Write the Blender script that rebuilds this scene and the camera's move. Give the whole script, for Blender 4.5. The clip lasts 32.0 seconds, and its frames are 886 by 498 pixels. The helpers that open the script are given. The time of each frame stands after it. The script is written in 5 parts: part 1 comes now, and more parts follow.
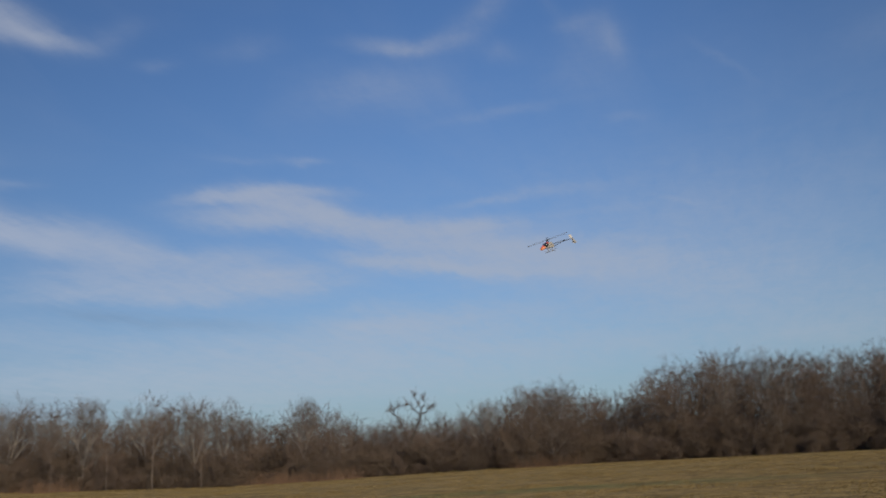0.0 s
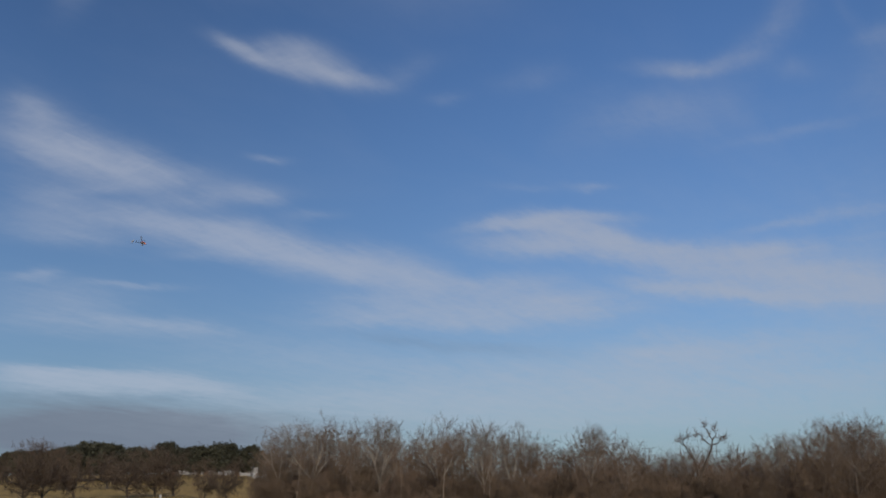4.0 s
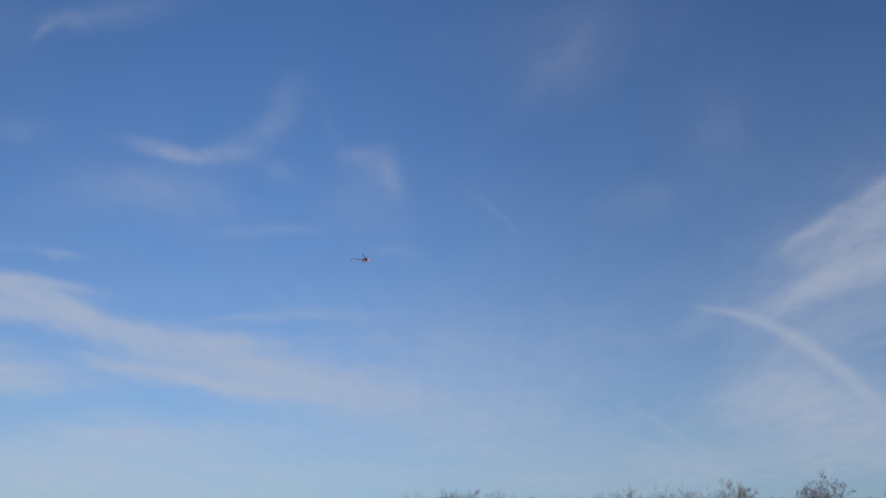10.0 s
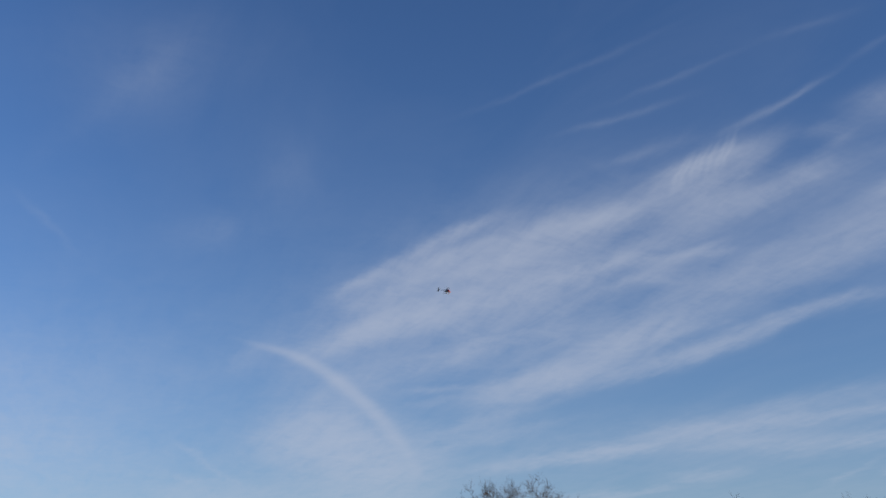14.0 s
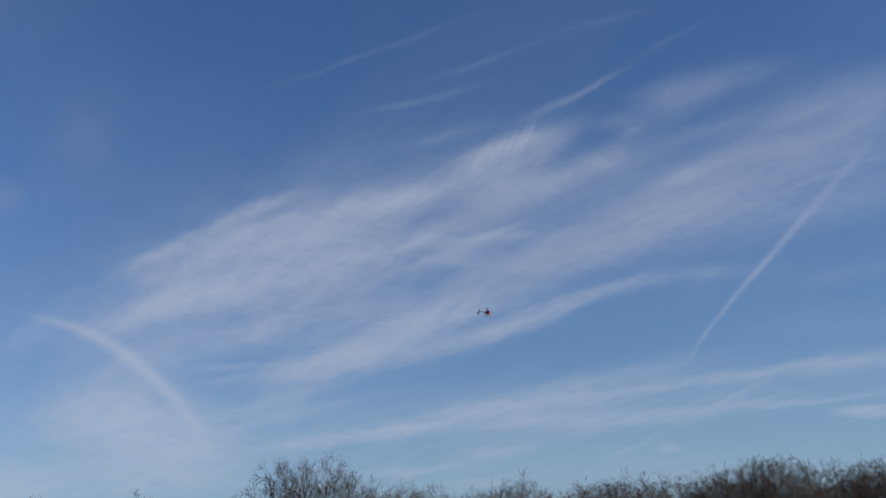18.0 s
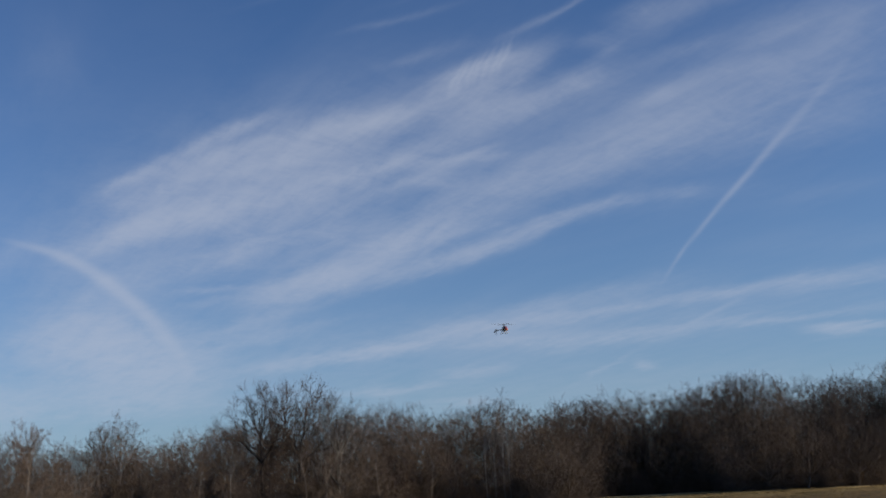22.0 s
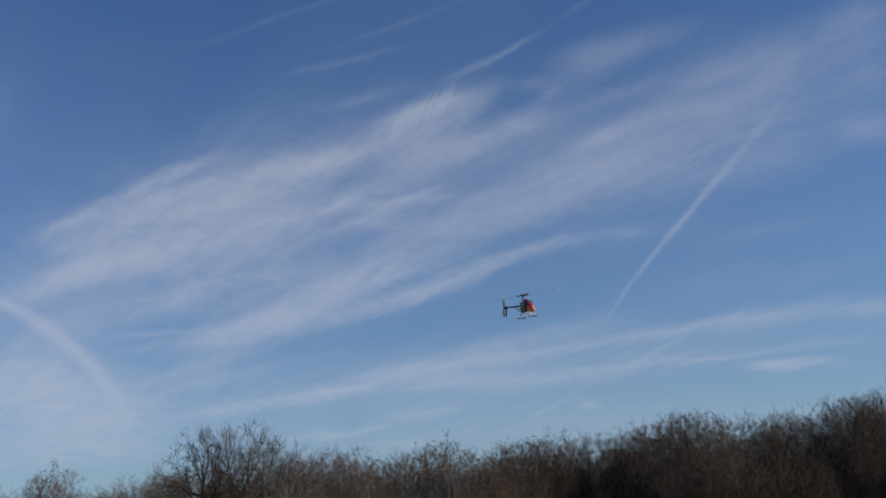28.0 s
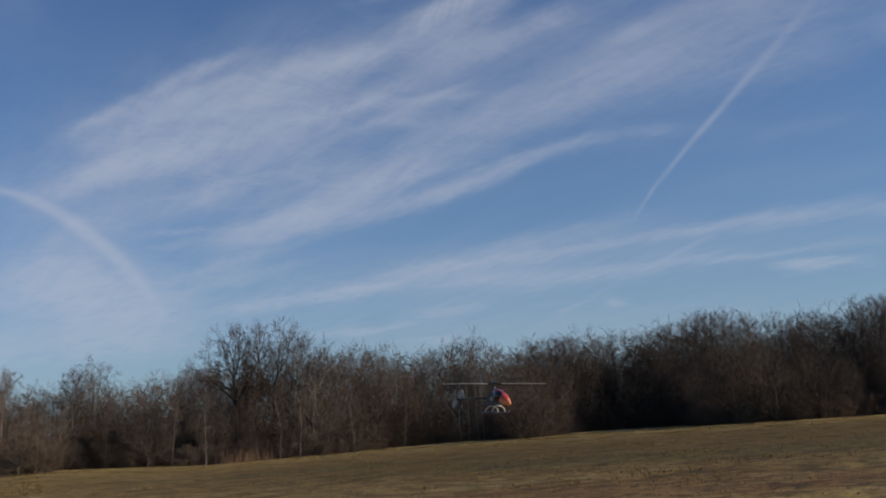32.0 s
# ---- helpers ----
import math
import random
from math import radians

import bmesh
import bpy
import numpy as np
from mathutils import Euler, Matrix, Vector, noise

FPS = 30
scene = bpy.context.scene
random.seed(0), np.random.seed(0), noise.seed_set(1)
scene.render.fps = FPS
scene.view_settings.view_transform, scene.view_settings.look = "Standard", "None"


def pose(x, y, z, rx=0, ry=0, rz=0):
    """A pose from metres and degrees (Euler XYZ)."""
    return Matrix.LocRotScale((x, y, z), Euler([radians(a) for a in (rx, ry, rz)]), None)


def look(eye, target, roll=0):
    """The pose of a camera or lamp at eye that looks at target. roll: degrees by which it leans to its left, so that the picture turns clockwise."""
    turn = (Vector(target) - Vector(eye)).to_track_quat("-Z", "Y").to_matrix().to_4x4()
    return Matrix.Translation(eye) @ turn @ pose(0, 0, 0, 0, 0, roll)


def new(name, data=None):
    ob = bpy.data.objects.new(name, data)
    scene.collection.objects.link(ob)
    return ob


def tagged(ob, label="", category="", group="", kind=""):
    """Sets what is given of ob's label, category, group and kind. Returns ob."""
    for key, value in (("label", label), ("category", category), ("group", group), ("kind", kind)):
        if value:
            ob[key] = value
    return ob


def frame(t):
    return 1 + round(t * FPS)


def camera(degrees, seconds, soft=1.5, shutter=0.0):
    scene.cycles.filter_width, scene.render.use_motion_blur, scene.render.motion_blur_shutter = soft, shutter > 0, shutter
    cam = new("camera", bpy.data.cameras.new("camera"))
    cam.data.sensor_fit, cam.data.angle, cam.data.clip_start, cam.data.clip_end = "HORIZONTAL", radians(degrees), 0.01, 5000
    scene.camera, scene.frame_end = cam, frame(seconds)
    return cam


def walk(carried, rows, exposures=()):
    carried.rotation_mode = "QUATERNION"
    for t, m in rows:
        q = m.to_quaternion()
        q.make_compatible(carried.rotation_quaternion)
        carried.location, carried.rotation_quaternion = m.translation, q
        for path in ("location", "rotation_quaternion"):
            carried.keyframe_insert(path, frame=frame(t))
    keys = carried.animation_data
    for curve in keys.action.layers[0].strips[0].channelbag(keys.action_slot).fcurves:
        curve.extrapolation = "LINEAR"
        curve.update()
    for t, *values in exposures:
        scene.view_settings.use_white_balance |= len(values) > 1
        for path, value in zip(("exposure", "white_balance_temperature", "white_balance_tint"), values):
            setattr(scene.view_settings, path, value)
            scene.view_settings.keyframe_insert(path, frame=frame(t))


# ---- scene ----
cam = camera(44.3, 32.0, soft=1.9, shutter=0.15)
EYE = (0.0, 0.0, 1.6)  # a person's chest height over the grass
# seconds, heading to the left, tilt up, lean: a hand-held turn on one spot
TURNS = [
    (0.0, 0.69, 10.73, 3.62),
    (0.5, 9.11, 9.31, 4.38),
    (1.0, 14.29, 9.51, 4.21),
    (1.5, 15.54, 9.40, 3.91),
    (2.0, 15.61, 9.56, 3.33),
    (2.5, 14.56, 9.86, 2.69),
    (3.0, 14.98, 10.57, 1.76),
    (3.5, 15.63, 11.64, 1.16),
    (5.5, 13.32, 14.59, -0.59),
    (6.0, 12.26, 14.94, -0.50),
    (6.5, 10.50, 15.22, -0.60),
    (7.0, 8.44, 15.58, -0.64),
    (7.5, 5.90, 16.04, -0.77),
    (8.0, 2.39, 16.54, -0.85),
    (8.5, -1.51, 16.63, -0.20),
    (9.0, -5.21, 16.78, -0.09),
    (10.0, -13.01, 16.92, -0.13),
    (10.5, -16.82, 17.24, 0.02),
    (11.0, -20.23, 17.40, -0.06),
    (11.5, -24.18, 17.50, -0.24),
    (12.0, -28.64, 17.83, 0.09),
    (12.5, -31.42, 17.89, 1.04),
    (13.0, -33.51, 17.93, 1.06),
    (13.5, -34.99, 18.43, 0.56),
    (14.0, -36.71, 18.58, 0.57),
    (14.5, -38.75, 18.01, 0.67),
    (15.0, -40.65, 17.86, 1.23),
    (15.5, -42.31, 17.48, 1.41),
    (17.5, -46.62, 17.26, 1.49),
    (18.0, -47.18, 17.19, 2.17),
    (18.5, -47.47, 16.75, 2.68),
    (19.0, -47.60, 15.84, 2.58),
    (19.5, -47.85, 14.48, 2.04),
    (20.0, -47.35, 14.04, 2.15),
    (20.5, -47.34, 13.71, 2.49),
    (21.0, -47.51, 13.24, 2.94),
    (21.5, -47.76, 13.05, 3.05),
    (22.0, -48.23, 13.02, 2.88),
    (22.5, -48.44, 13.39, 3.15),
    (23.0, -48.47, 13.78, 3.20),
    (23.5, -48.24, 14.72, 3.67),
    (24.0, -47.74, 15.09, 3.72),
    (24.5, -47.11, 15.12, 3.28),
    (25.0, -47.57, 14.76, 3.02),
    (25.5, -48.51, 14.68, 2.97),
    (26.0, -49.12, 14.76, 3.49),
    (26.5, -49.50, 14.81, 3.65),
    (28.5, -51.33, 14.86, 4.11),
    (29.0, -51.35, 14.18, 4.02),
    (29.5, -51.27, 13.80, 3.75),
    (30.0, -51.18, 13.32, 3.69),
    (30.5, -50.98, 12.17, 3.92),
    (31.0, -50.60, 11.04, 3.73),
    (31.5, -50.25, 10.03, 3.63),
    (32.0, -49.60, 9.77, 3.62),
]
walk(cam, [(t, pose(*EYE, 90 + tilt, lean, yaw)) for t, yaw, tilt, lean in TURNS],
     exposures=[(0.0, -0.22, 6500, 10), (3.0, -0.26, 6500, 10), (6.0, -0.27, 6450, 10), (9.0, -0.12, 6420, 10), (13.0, 0.02, 6220, 10), (19.0, -0.03, 6220, 10), (28.0, -0.05, 6320, 10), (32.0, -0.06, 6420, 10)])

# ---- light ----
SUN_AZ, SUN_EL = 150.0, 24.0  # clockwise from +y, above the horizon
sun = new("sun", bpy.data.lights.new("sun", "SUN"))
sun.data.energy, sun.data.angle, sun.data.color = 4.4, radians(0.6), (1.0, 0.84, 0.62)
sa, se = radians(SUN_AZ), radians(SUN_EL)
sun.matrix_world = look((math.sin(sa) * math.cos(se) * 50, math.cos(sa) * math.cos(se) * 50, math.sin(se) * 50), (0, 0, 0))

world = bpy.data.worlds.new("sky")
scene.world = world
world.use_nodes = True
WT = world.node_tree
WT.nodes.clear()


def wnode(kind, **inputs):
    n = WT.nodes.new(kind)
    for k, v in inputs.items():
        key = int(k[1:]) if k[0] == "i" and k[1:].isdigit() else k
        if isinstance(v, bpy.types.NodeSocket):
            WT.links.new(v, n.inputs[key])
        else:
            n.inputs[key].default_value = v
    return n


def wmath(op, a, b=0.0, c=0.0, clamp=False):
    n = wnode("ShaderNodeMath", i0=a, i1=b, i2=c)
    n.operation, n.use_clamp = op, clamp
    return n.outputs[0]


sky = WT.nodes.new("ShaderNodeTexSky")
sky.sky_type, sky.sun_disc = "NISHITA", False
sky.sun_elevation, sky.sun_rotation = se, sa
sky.altitude, sky.air_density, sky.dust_density, sky.ozone_density = 200, 0.92, 1.0, 6.0

# the sky in degrees: clockwise from +y, and above the horizon
way = WT.nodes.new("ShaderNodeTexCoord").outputs["Generated"]
xyz = wnode("ShaderNodeSeparateXYZ", Vector=way)
sx, sy, sz = xyz.outputs
az_deg = wmath("MULTIPLY", wmath("ARCTAN2", sx, sy), 180 / math.pi)
el_deg = wmath("MULTIPLY", wmath("ARCSINE", sz), 180 / math.pi)
# the same on a flat layer of ice cloud, whose streets run towards one vanishing point
STREET = radians(14)
depth = wmath("ADD", wmath("MAXIMUM", sz, 0.0), 0.10)
lx, ly = wmath("DIVIDE", sx, depth), wmath("DIVIDE", sy, depth)
across = wmath("SUBTRACT", wmath("MULTIPLY", lx, math.cos(STREET)), wmath("MULTIPLY", ly, math.sin(STREET)))
along = wmath("ADD", wmath("MULTIPLY", lx, math.sin(STREET)), wmath("MULTIPLY", ly, math.cos(STREET)))


def layer_noise(fx, fy, detail, rough, seed, warp=0.0):
    v = wnode("ShaderNodeCombineXYZ", X=wmath("MULTIPLY", across, fx), Y=wmath("MULTIPLY", along, fy), Z=seed)
    n = wnode("ShaderNodeTexNoise", Vector=v.outputs[0], Scale=1.0, Detail=detail, Roughness=rough, Distortion=warp)
    return n


soft_warp = layer_noise(2.2, 1.1, 4.0, 0.6, 1.7)
fine_warp = layer_noise(9.0, 3.6, 4.0, 0.65, 5.1)
flat = wnode("ShaderNodeCombineXYZ", X=az_deg, Y=el_deg, Z=0.0).outputs[0]


def vmath(op, a, b):
    n = wnode("ShaderNodeVectorMath", i0=a, i1=b)
    n.operation = op
    return n.outputs["Value"] if op == "DOT_PRODUCT" else n.outputs[0]


def push(noise_node, sizes):
    return vmath("MULTIPLY", vmath("SUBTRACT", noise_node.outputs["Color"], (0.5, 0.5, 0.5)), sizes)


place = vmath("ADD", vmath("ADD", flat, push(soft_warp, (1.7, 1.0, 0.0))), push(fine_warp, (1.4, 0.8, 0.0)))
drift = vmath("ADD", flat, push(soft_warp, (0.35, 0.2, 0.0)))
SHEETS = {"white": place, "grey": place, "trail": drift}  # bearing, height, and the density gathered so far


def streak(sheet, az, el, slope, half_length, half_width, density):
    """One streak of cloud: a soft ellipse on the sky."""
    at = SHEETS[sheet]
    m = wnode("ShaderNodeMapping", Vector=at, Location=(az, el, 0), Rotation=(0, 0, radians(slope)), Scale=(half_length, half_width, 1e6))
    m.vector_type = "TEXTURE"
    fall = wmath("POWER", 0.3679, vmath("DOT_PRODUCT", m.outputs[0], m.outputs[0]))
    n = wnode("ShaderNodeVectorMath", i0=fall, i1=(0, 0, density), i2=at)
    n.operation = "MULTIPLY_ADD"
    SHEETS[sheet] = n.outputs[0]


def cirrus(*numbers):
    streak("white", *numbers)


def trail(*numbers):
    streak("trail", *numbers)


def grey_bank(*numbers):
    streak("grey", *numbers)


cirrus(-26.1, 22.67, -24, 1.53, 0.39, 0.68)
cirrus(-23.3, 22.13, -13, 2.40, 0.58, 0.74)
cirrus(-23.4, 23.08, -6, 1.52, 0.54, 0.34)
cirrus(-20.4, 21.61, -8, 1.87, 0.35, 0.54)
cirrus(-21.9, 22.30, -14, 2.26, 0.70, 0.34)
cirrus(-36.8, 18.89, -22, 1.13, 0.70, 0.41)
cirrus(-34.8, 17.66, -20, 2.76, 0.85, 0.41)
cirrus(-32.2, 16.63, -7, 4.22, 0.58, 0.54)
cirrus(-34.7, 16.70, -8, 3.21, 1.08, 0.34)
cirrus(-35.8, 14.91, -13, 1.99, 0.54, 0.27)
cirrus(-32.6, 15.44, 7, 2.47, 0.31, 0.27)
cirrus(-34.9, 13.77, -0, 2.83, 0.85, 0.38)
cirrus(-34.9, 12.86, -2, 2.83, 0.46, 0.27)
cirrus(-27.9, 15.12, 6, 3.37, 0.54, 0.34)
cirrus(-25.3, 15.34, -13, 1.16, 0.46, 0.30)
cirrus(-22.6, 14.46, 2, 1.48, 0.27, 0.20)
cirrus(-24.6, 17.27, -7, 0.90, 0.19, 0.18)
cirrus(-30.9, 13.93, -10, 2.21, 0.39, 0.51)
cirrus(-27.9, 13.45, -4, 3.67, 0.70, 0.51)
cirrus(-25.2, 12.68, -9, 4.42, 0.70, 0.61)
cirrus(-21.8, 11.90, -9, 3.31, 0.58, 0.61)
cirrus(-18.7, 11.87, -7, 3.16, 0.77, 0.61)
cirrus(-16.3, 10.93, -13, 1.85, 0.62, 0.38)
cirrus(-27.6, 12.17, 1, 2.38, 0.27, 0.16)
cirrus(-36.3, 10.83, 8, 1.17, 0.31, 0.38)
cirrus(-34.5, 9.80, 0, 3.10, 0.77, 0.30)
cirrus(-31.5, 10.53, -1, 1.99, 0.15, 0.34)
cirrus(-29.4, 8.51, -4, 2.79, 0.35, 0.51)
cirrus(-33.8, 8.61, -1, 3.86, 0.54, 0.38)
cirrus(-35.0, 5.86, -2, 2.32, 0.35, 1.08)
cirrus(-31.2, 5.59, -2, 3.62, 0.43, 1.08)
cirrus(-34.6, 5.32, -1, 2.76, 0.39, 0.68)
cirrus(-27.2, 5.41, -12, 2.07, 0.39, 0.47)
cirrus(-21.0, 4.81, -1, 5.79, 0.70, 0.34)
cirrus(-11.7, 13.86, 4, 1.93, 0.27, 1.01)
cirrus(-9.8, 14.08, 1, 2.16, 0.43, 0.85)
cirrus(-7.3, 14.19, -6, 2.14, 0.27, 0.47)
cirrus(-7.4, 13.17, -19, 2.22, 0.54, 0.93)
cirrus(-10.5, 12.66, -5, 2.82, 0.50, 0.76)
cirrus(-9.2, 13.19, -3, 2.15, 0.70, 0.51)
cirrus(-5.1, 11.99, -16, 2.82, 0.62, 0.85)
cirrus(-2.5, 12.01, -4, 3.67, 0.46, 0.64)
cirrus(0.6, 11.82, -3, 3.12, 0.35, 0.47)
cirrus(0.2, 11.15, -6, 4.36, 0.54, 0.54)
cirrus(-2.6, 10.22, -4, 2.06, 0.27, 0.68)
cirrus(-0.0, 9.73, -6, 2.64, 0.27, 0.68)
cirrus(3.5, 10.06, -5, 4.93, 0.54, 0.54)
cirrus(4.6, 9.21, -6, 3.67, 0.35, 0.54)
cirrus(4.2, 10.51, -7, 4.04, 0.35, 0.47)
cirrus(3.0, 13.13, 5, 1.86, 0.23, 0.20)
cirrus(6.2, 13.40, -1, 2.34, 0.27, 0.14)
cirrus(-16.4, 10.18, 5, 4.33, 0.77, 0.30)
cirrus(-11.7, 10.63, 1, 2.81, 0.54, 0.47)
cirrus(-9.7, 9.72, 1, 3.78, 0.50, 0.71)
cirrus(-8.8, 9.12, -0, 2.78, 0.35, 0.71)
cirrus(-13.3, 8.97, -3, 4.45, 0.50, 0.51)
cirrus(-13.3, 8.51, -5, 2.47, 0.31, 0.38)
cirrus(-19.3, 9.04, 2, 2.46, 0.31, 0.30)
cirrus(-4.2, 6.81, -1, 2.06, 0.54, 0.38)
cirrus(-0.4, 6.86, -2, 4.01, 0.46, 0.20)
cirrus(-4.3, 7.86, -5, 1.59, 0.27, 0.24)
cirrus(-3.8, 5.00, -1, 12.42, 1.74, 0.41)
cirrus(-14.4, 4.05, -1, 13.02, 1.16, 0.41)
cirrus(-2.5, 21.39, -6, 1.97, 0.35, 0.27)
cirrus(-2.6, 19.09, -8, 4.43, 1.16, 0.14)
cirrus(-10.3, 21.36, 5, 1.88, 0.58, 0.11)
cirrus(-10.5, 15.77, -5, 1.67, 0.19, 0.07)
cirrus(-7.3, 15.71, -6, 1.15, 0.19, 0.20)
cirrus(-3.4, 10.44, -7, 2.28, 0.31, 0.56)
cirrus(1.8, 10.90, -5, 4.46, 0.50, 0.47)
cirrus(0.6, 9.73, -13, 2.52, 0.35, 0.51)
cirrus(6.2, 9.95, -6, 6.11, 0.58, 0.39)
cirrus(7.8, 10.63, -4, 4.45, 0.35, 0.30)
cirrus(9.2, 9.22, -2, 5.38, 0.50, 0.32)
cirrus(12.2, 8.29, -3, 7.38, 0.93, 0.32)
cirrus(15.7, 6.80, -5, 7.96, 1.16, 0.24)
cirrus(2.4, 11.66, -1, 2.48, 0.27, 0.24)
cirrus(4.2, 13.14, 4, 3.84, 0.23, 0.14)
cirrus(7.9, 12.14, 1, 5.97, 0.23, 0.10)
cirrus(-3.1, 6.70, -2, 3.33, 0.46, 0.22)
cirrus(2.1, 7.35, -6, 2.77, 0.46, 0.16)
cirrus(-0.1, 5.47, -1, 9.68, 0.97, 0.27)
cirrus(19.2, 4.83, -3, 8.68, 0.97, 0.32)
cirrus(24.9, 5.48, -12, 2.57, 0.97, 0.32)
cirrus(-1.9, 21.17, -1, 1.53, 0.23, 0.19)
cirrus(0.4, 21.40, 11, 1.74, 0.43, 0.22)
cirrus(2.5, 22.49, 33, 1.82, 0.70, 0.19)
cirrus(3.8, 24.19, 59, 1.67, 0.93, 0.11)
cirrus(3.5, 20.81, -8, 1.21, 0.54, 0.11)
cirrus(8.1, 21.79, 6, 1.03, 0.39, 0.14)
cirrus(9.3, 21.22, -16, 1.41, 0.85, 0.13)
cirrus(10.2, 20.61, -58, 0.93, 0.54, 0.18)
cirrus(6.6, 23.10, -60, 1.55, 0.39, 0.05)
cirrus(8.2, 19.46, -10, 2.25, 1.55, 0.09)
cirrus(-9.2, 26.54, 45, 0.71, 0.23, 0.16)
cirrus(-7.7, 27.28, 14, 1.65, 0.46, 0.14)
cirrus(-4.5, 28.24, 16, 2.70, 0.70, 0.11)
cirrus(-15.0, 20.67, 1, 0.93, 0.31, 0.13)
cirrus(-17.4, 21.95, 15, 1.54, 0.54, 0.13)
cirrus(-3.7, 19.22, 12, 4.26, 0.97, 0.09)
cirrus(10.3, 16.78, -3, 1.17, 0.27, 0.09)
cirrus(3.7, 17.53, 4, 3.07, 0.27, 0.13)
cirrus(12.8, 12.19, -18, 1.34, 0.15, 0.14)
cirrus(15.9, 18.89, -39, 1.80, 0.23, 0.06)
cirrus(19.1, 26.18, 42, 5.83, 0.77, 0.03)
cirrus(28.1, 22.24, 48, 1.96, 1.93, 0.06)
cirrus(24.5, 18.92, -20, 0.79, 0.85, 0.05)
cirrus(23.7, 7.92, -36, 0.84, 0.15, 0.17)
cirrus(25.1, 7.04, -31, 1.26, 0.15, 0.17)
cirrus(23.7, 6.55, -14, 0.89, 0.15, 0.22)
cirrus(26.7, 12.72, 28, 1.70, 0.39, 0.11)
cirrus(-20.9, 27.23, -7, 1.76, 0.23, 0.49)
cirrus(-26.1, 26.77, -2, 2.21, 1.16, 0.11)
cirrus(-16.2, 26.57, -6, 4.83, 1.74, 0.09)
cirrus(-34.9, 25.03, 52, 1.46, 0.77, 0.13)
cirrus(50.0, 21.66, 66, 0.74, 0.15, 0.39)
cirrus(50.4, 21.83, 66, 0.76, 0.15, 0.39)
cirrus(50.9, 22.00, 67, 0.77, 0.15, 0.39)
cirrus(51.3, 22.17, 67, 0.79, 0.15, 0.39)
cirrus(51.8, 22.33, 67, 0.80, 0.15, 0.39)
cirrus(52.3, 22.49, 68, 0.82, 0.15, 0.39)
cirrus(52.7, 22.65, 68, 0.83, 0.15, 0.39)
cirrus(51.5, 22.14, 20, 2.83, 0.77, 0.22)
cirrus(24.1, 19.29, 10, 2.24, 0.97, 0.08)
cirrus(20.9, 26.49, 28, 3.89, 1.74, 0.04)
cirrus(18.5, 27.98, 10, 6.21, 2.32, 0.04)
cirrus(29.7, 5.53, -0, 5.92, 0.97, 0.22)
cirrus(43.8, 27.44, 17, 4.57, 0.15, 0.07)
cirrus(50.3, 26.84, 15, 2.99, 0.15, 0.06)
cirrus(61.3, 26.97, 18, 2.17, 0.19, 0.05)
cirrus(57.8, 28.47, 6, 2.09, 0.19, 0.05)
cirrus(20.4, 26.91, 40, 2.65, 1.55, 0.06)
cirrus(40.3, 17.20, 16, 9.84, 3.29, 0.40)
cirrus(43.7, 13.09, 12, 6.98, 1.74, 0.22)
cirrus(57.1, 18.19, 7, 9.44, 2.90, 0.17)
cirrus(66.3, 19.40, 6, 7.80, 3.29, 0.11)
cirrus(54.2, 8.44, 1, 19.10, 1.47, 0.20)
cirrus(32.0, 7.73, -7, 4.40, 2.32, 0.28)
cirrus(31.4, 9.58, -27, 2.89, 1.74, 0.28)
trail(27.36, 13.35, -12, 1.05, 0.16, 0.27)
trail(28.66, 13.01, -17, 0.98, 0.22, 0.46)
trail(29.92, 12.48, -28, 1.08, 0.28, 0.62)
trail(31.13, 11.73, -36, 1.06, 0.32, 0.68)
trail(32.29, 10.84, -40, 1.13, 0.34, 0.68)
trail(33.38, 9.84, -46, 1.08, 0.36, 0.62)
trail(34.31, 8.80, -51, 1.03, 0.36, 0.49)
trail(35.09, 7.70, -59, 1.00, 0.36, 0.30)
cirrus(29.7, 9.05, 14, 2.71, 0.97, 0.28)
cirrus(31.8, 8.03, 1, 4.05, 1.16, 0.36)
cirrus(33.2, 6.74, -1, 3.03, 0.97, 0.30)
cirrus(32.1, 5.70, -1, 6.10, 0.77, 0.20)
cirrus(31.2, 13.56, 30, 2.07, 0.54, 0.27)
cirrus(33.4, 14.31, 26, 2.75, 0.70, 0.31)
cirrus(35.1, 15.17, 18, 3.84, 0.62, 0.35)
cirrus(36.2, 14.74, 7, 2.75, 0.70, 0.24)
cirrus(34.0, 16.18, 21, 2.02, 0.31, 0.31)
cirrus(32.5, 16.79, 21, 1.32, 0.31, 0.34)
cirrus(34.3, 17.69, 27, 2.13, 0.35, 0.34)
cirrus(37.1, 19.10, 22, 1.93, 0.31, 0.44)
cirrus(38.6, 19.77, 14, 1.88, 0.27, 0.34)
cirrus(36.8, 17.94, 16, 2.54, 0.39, 0.22)
cirrus(38.4, 17.50, 14, 3.40, 0.46, 0.32)
cirrus(41.7, 18.20, 14, 4.00, 0.62, 0.41)
cirrus(41.7, 19.16, 13, 3.30, 0.46, 0.32)
cirrus(45.4, 19.80, 8, 3.31, 0.54, 0.37)
cirrus(47.6, 20.31, 12, 3.02, 0.54, 0.32)
cirrus(43.1, 16.85, 12, 3.63, 0.62, 0.41)
cirrus(46.3, 17.71, 16, 3.03, 0.39, 0.47)
cirrus(42.0, 15.11, 13, 3.43, 0.62, 0.27)
cirrus(37.8, 13.14, 18, 2.70, 0.70, 0.24)
cirrus(42.4, 13.92, 9, 2.86, 0.54, 0.25)
cirrus(39.5, 15.59, 10, 3.52, 0.62, 0.29)
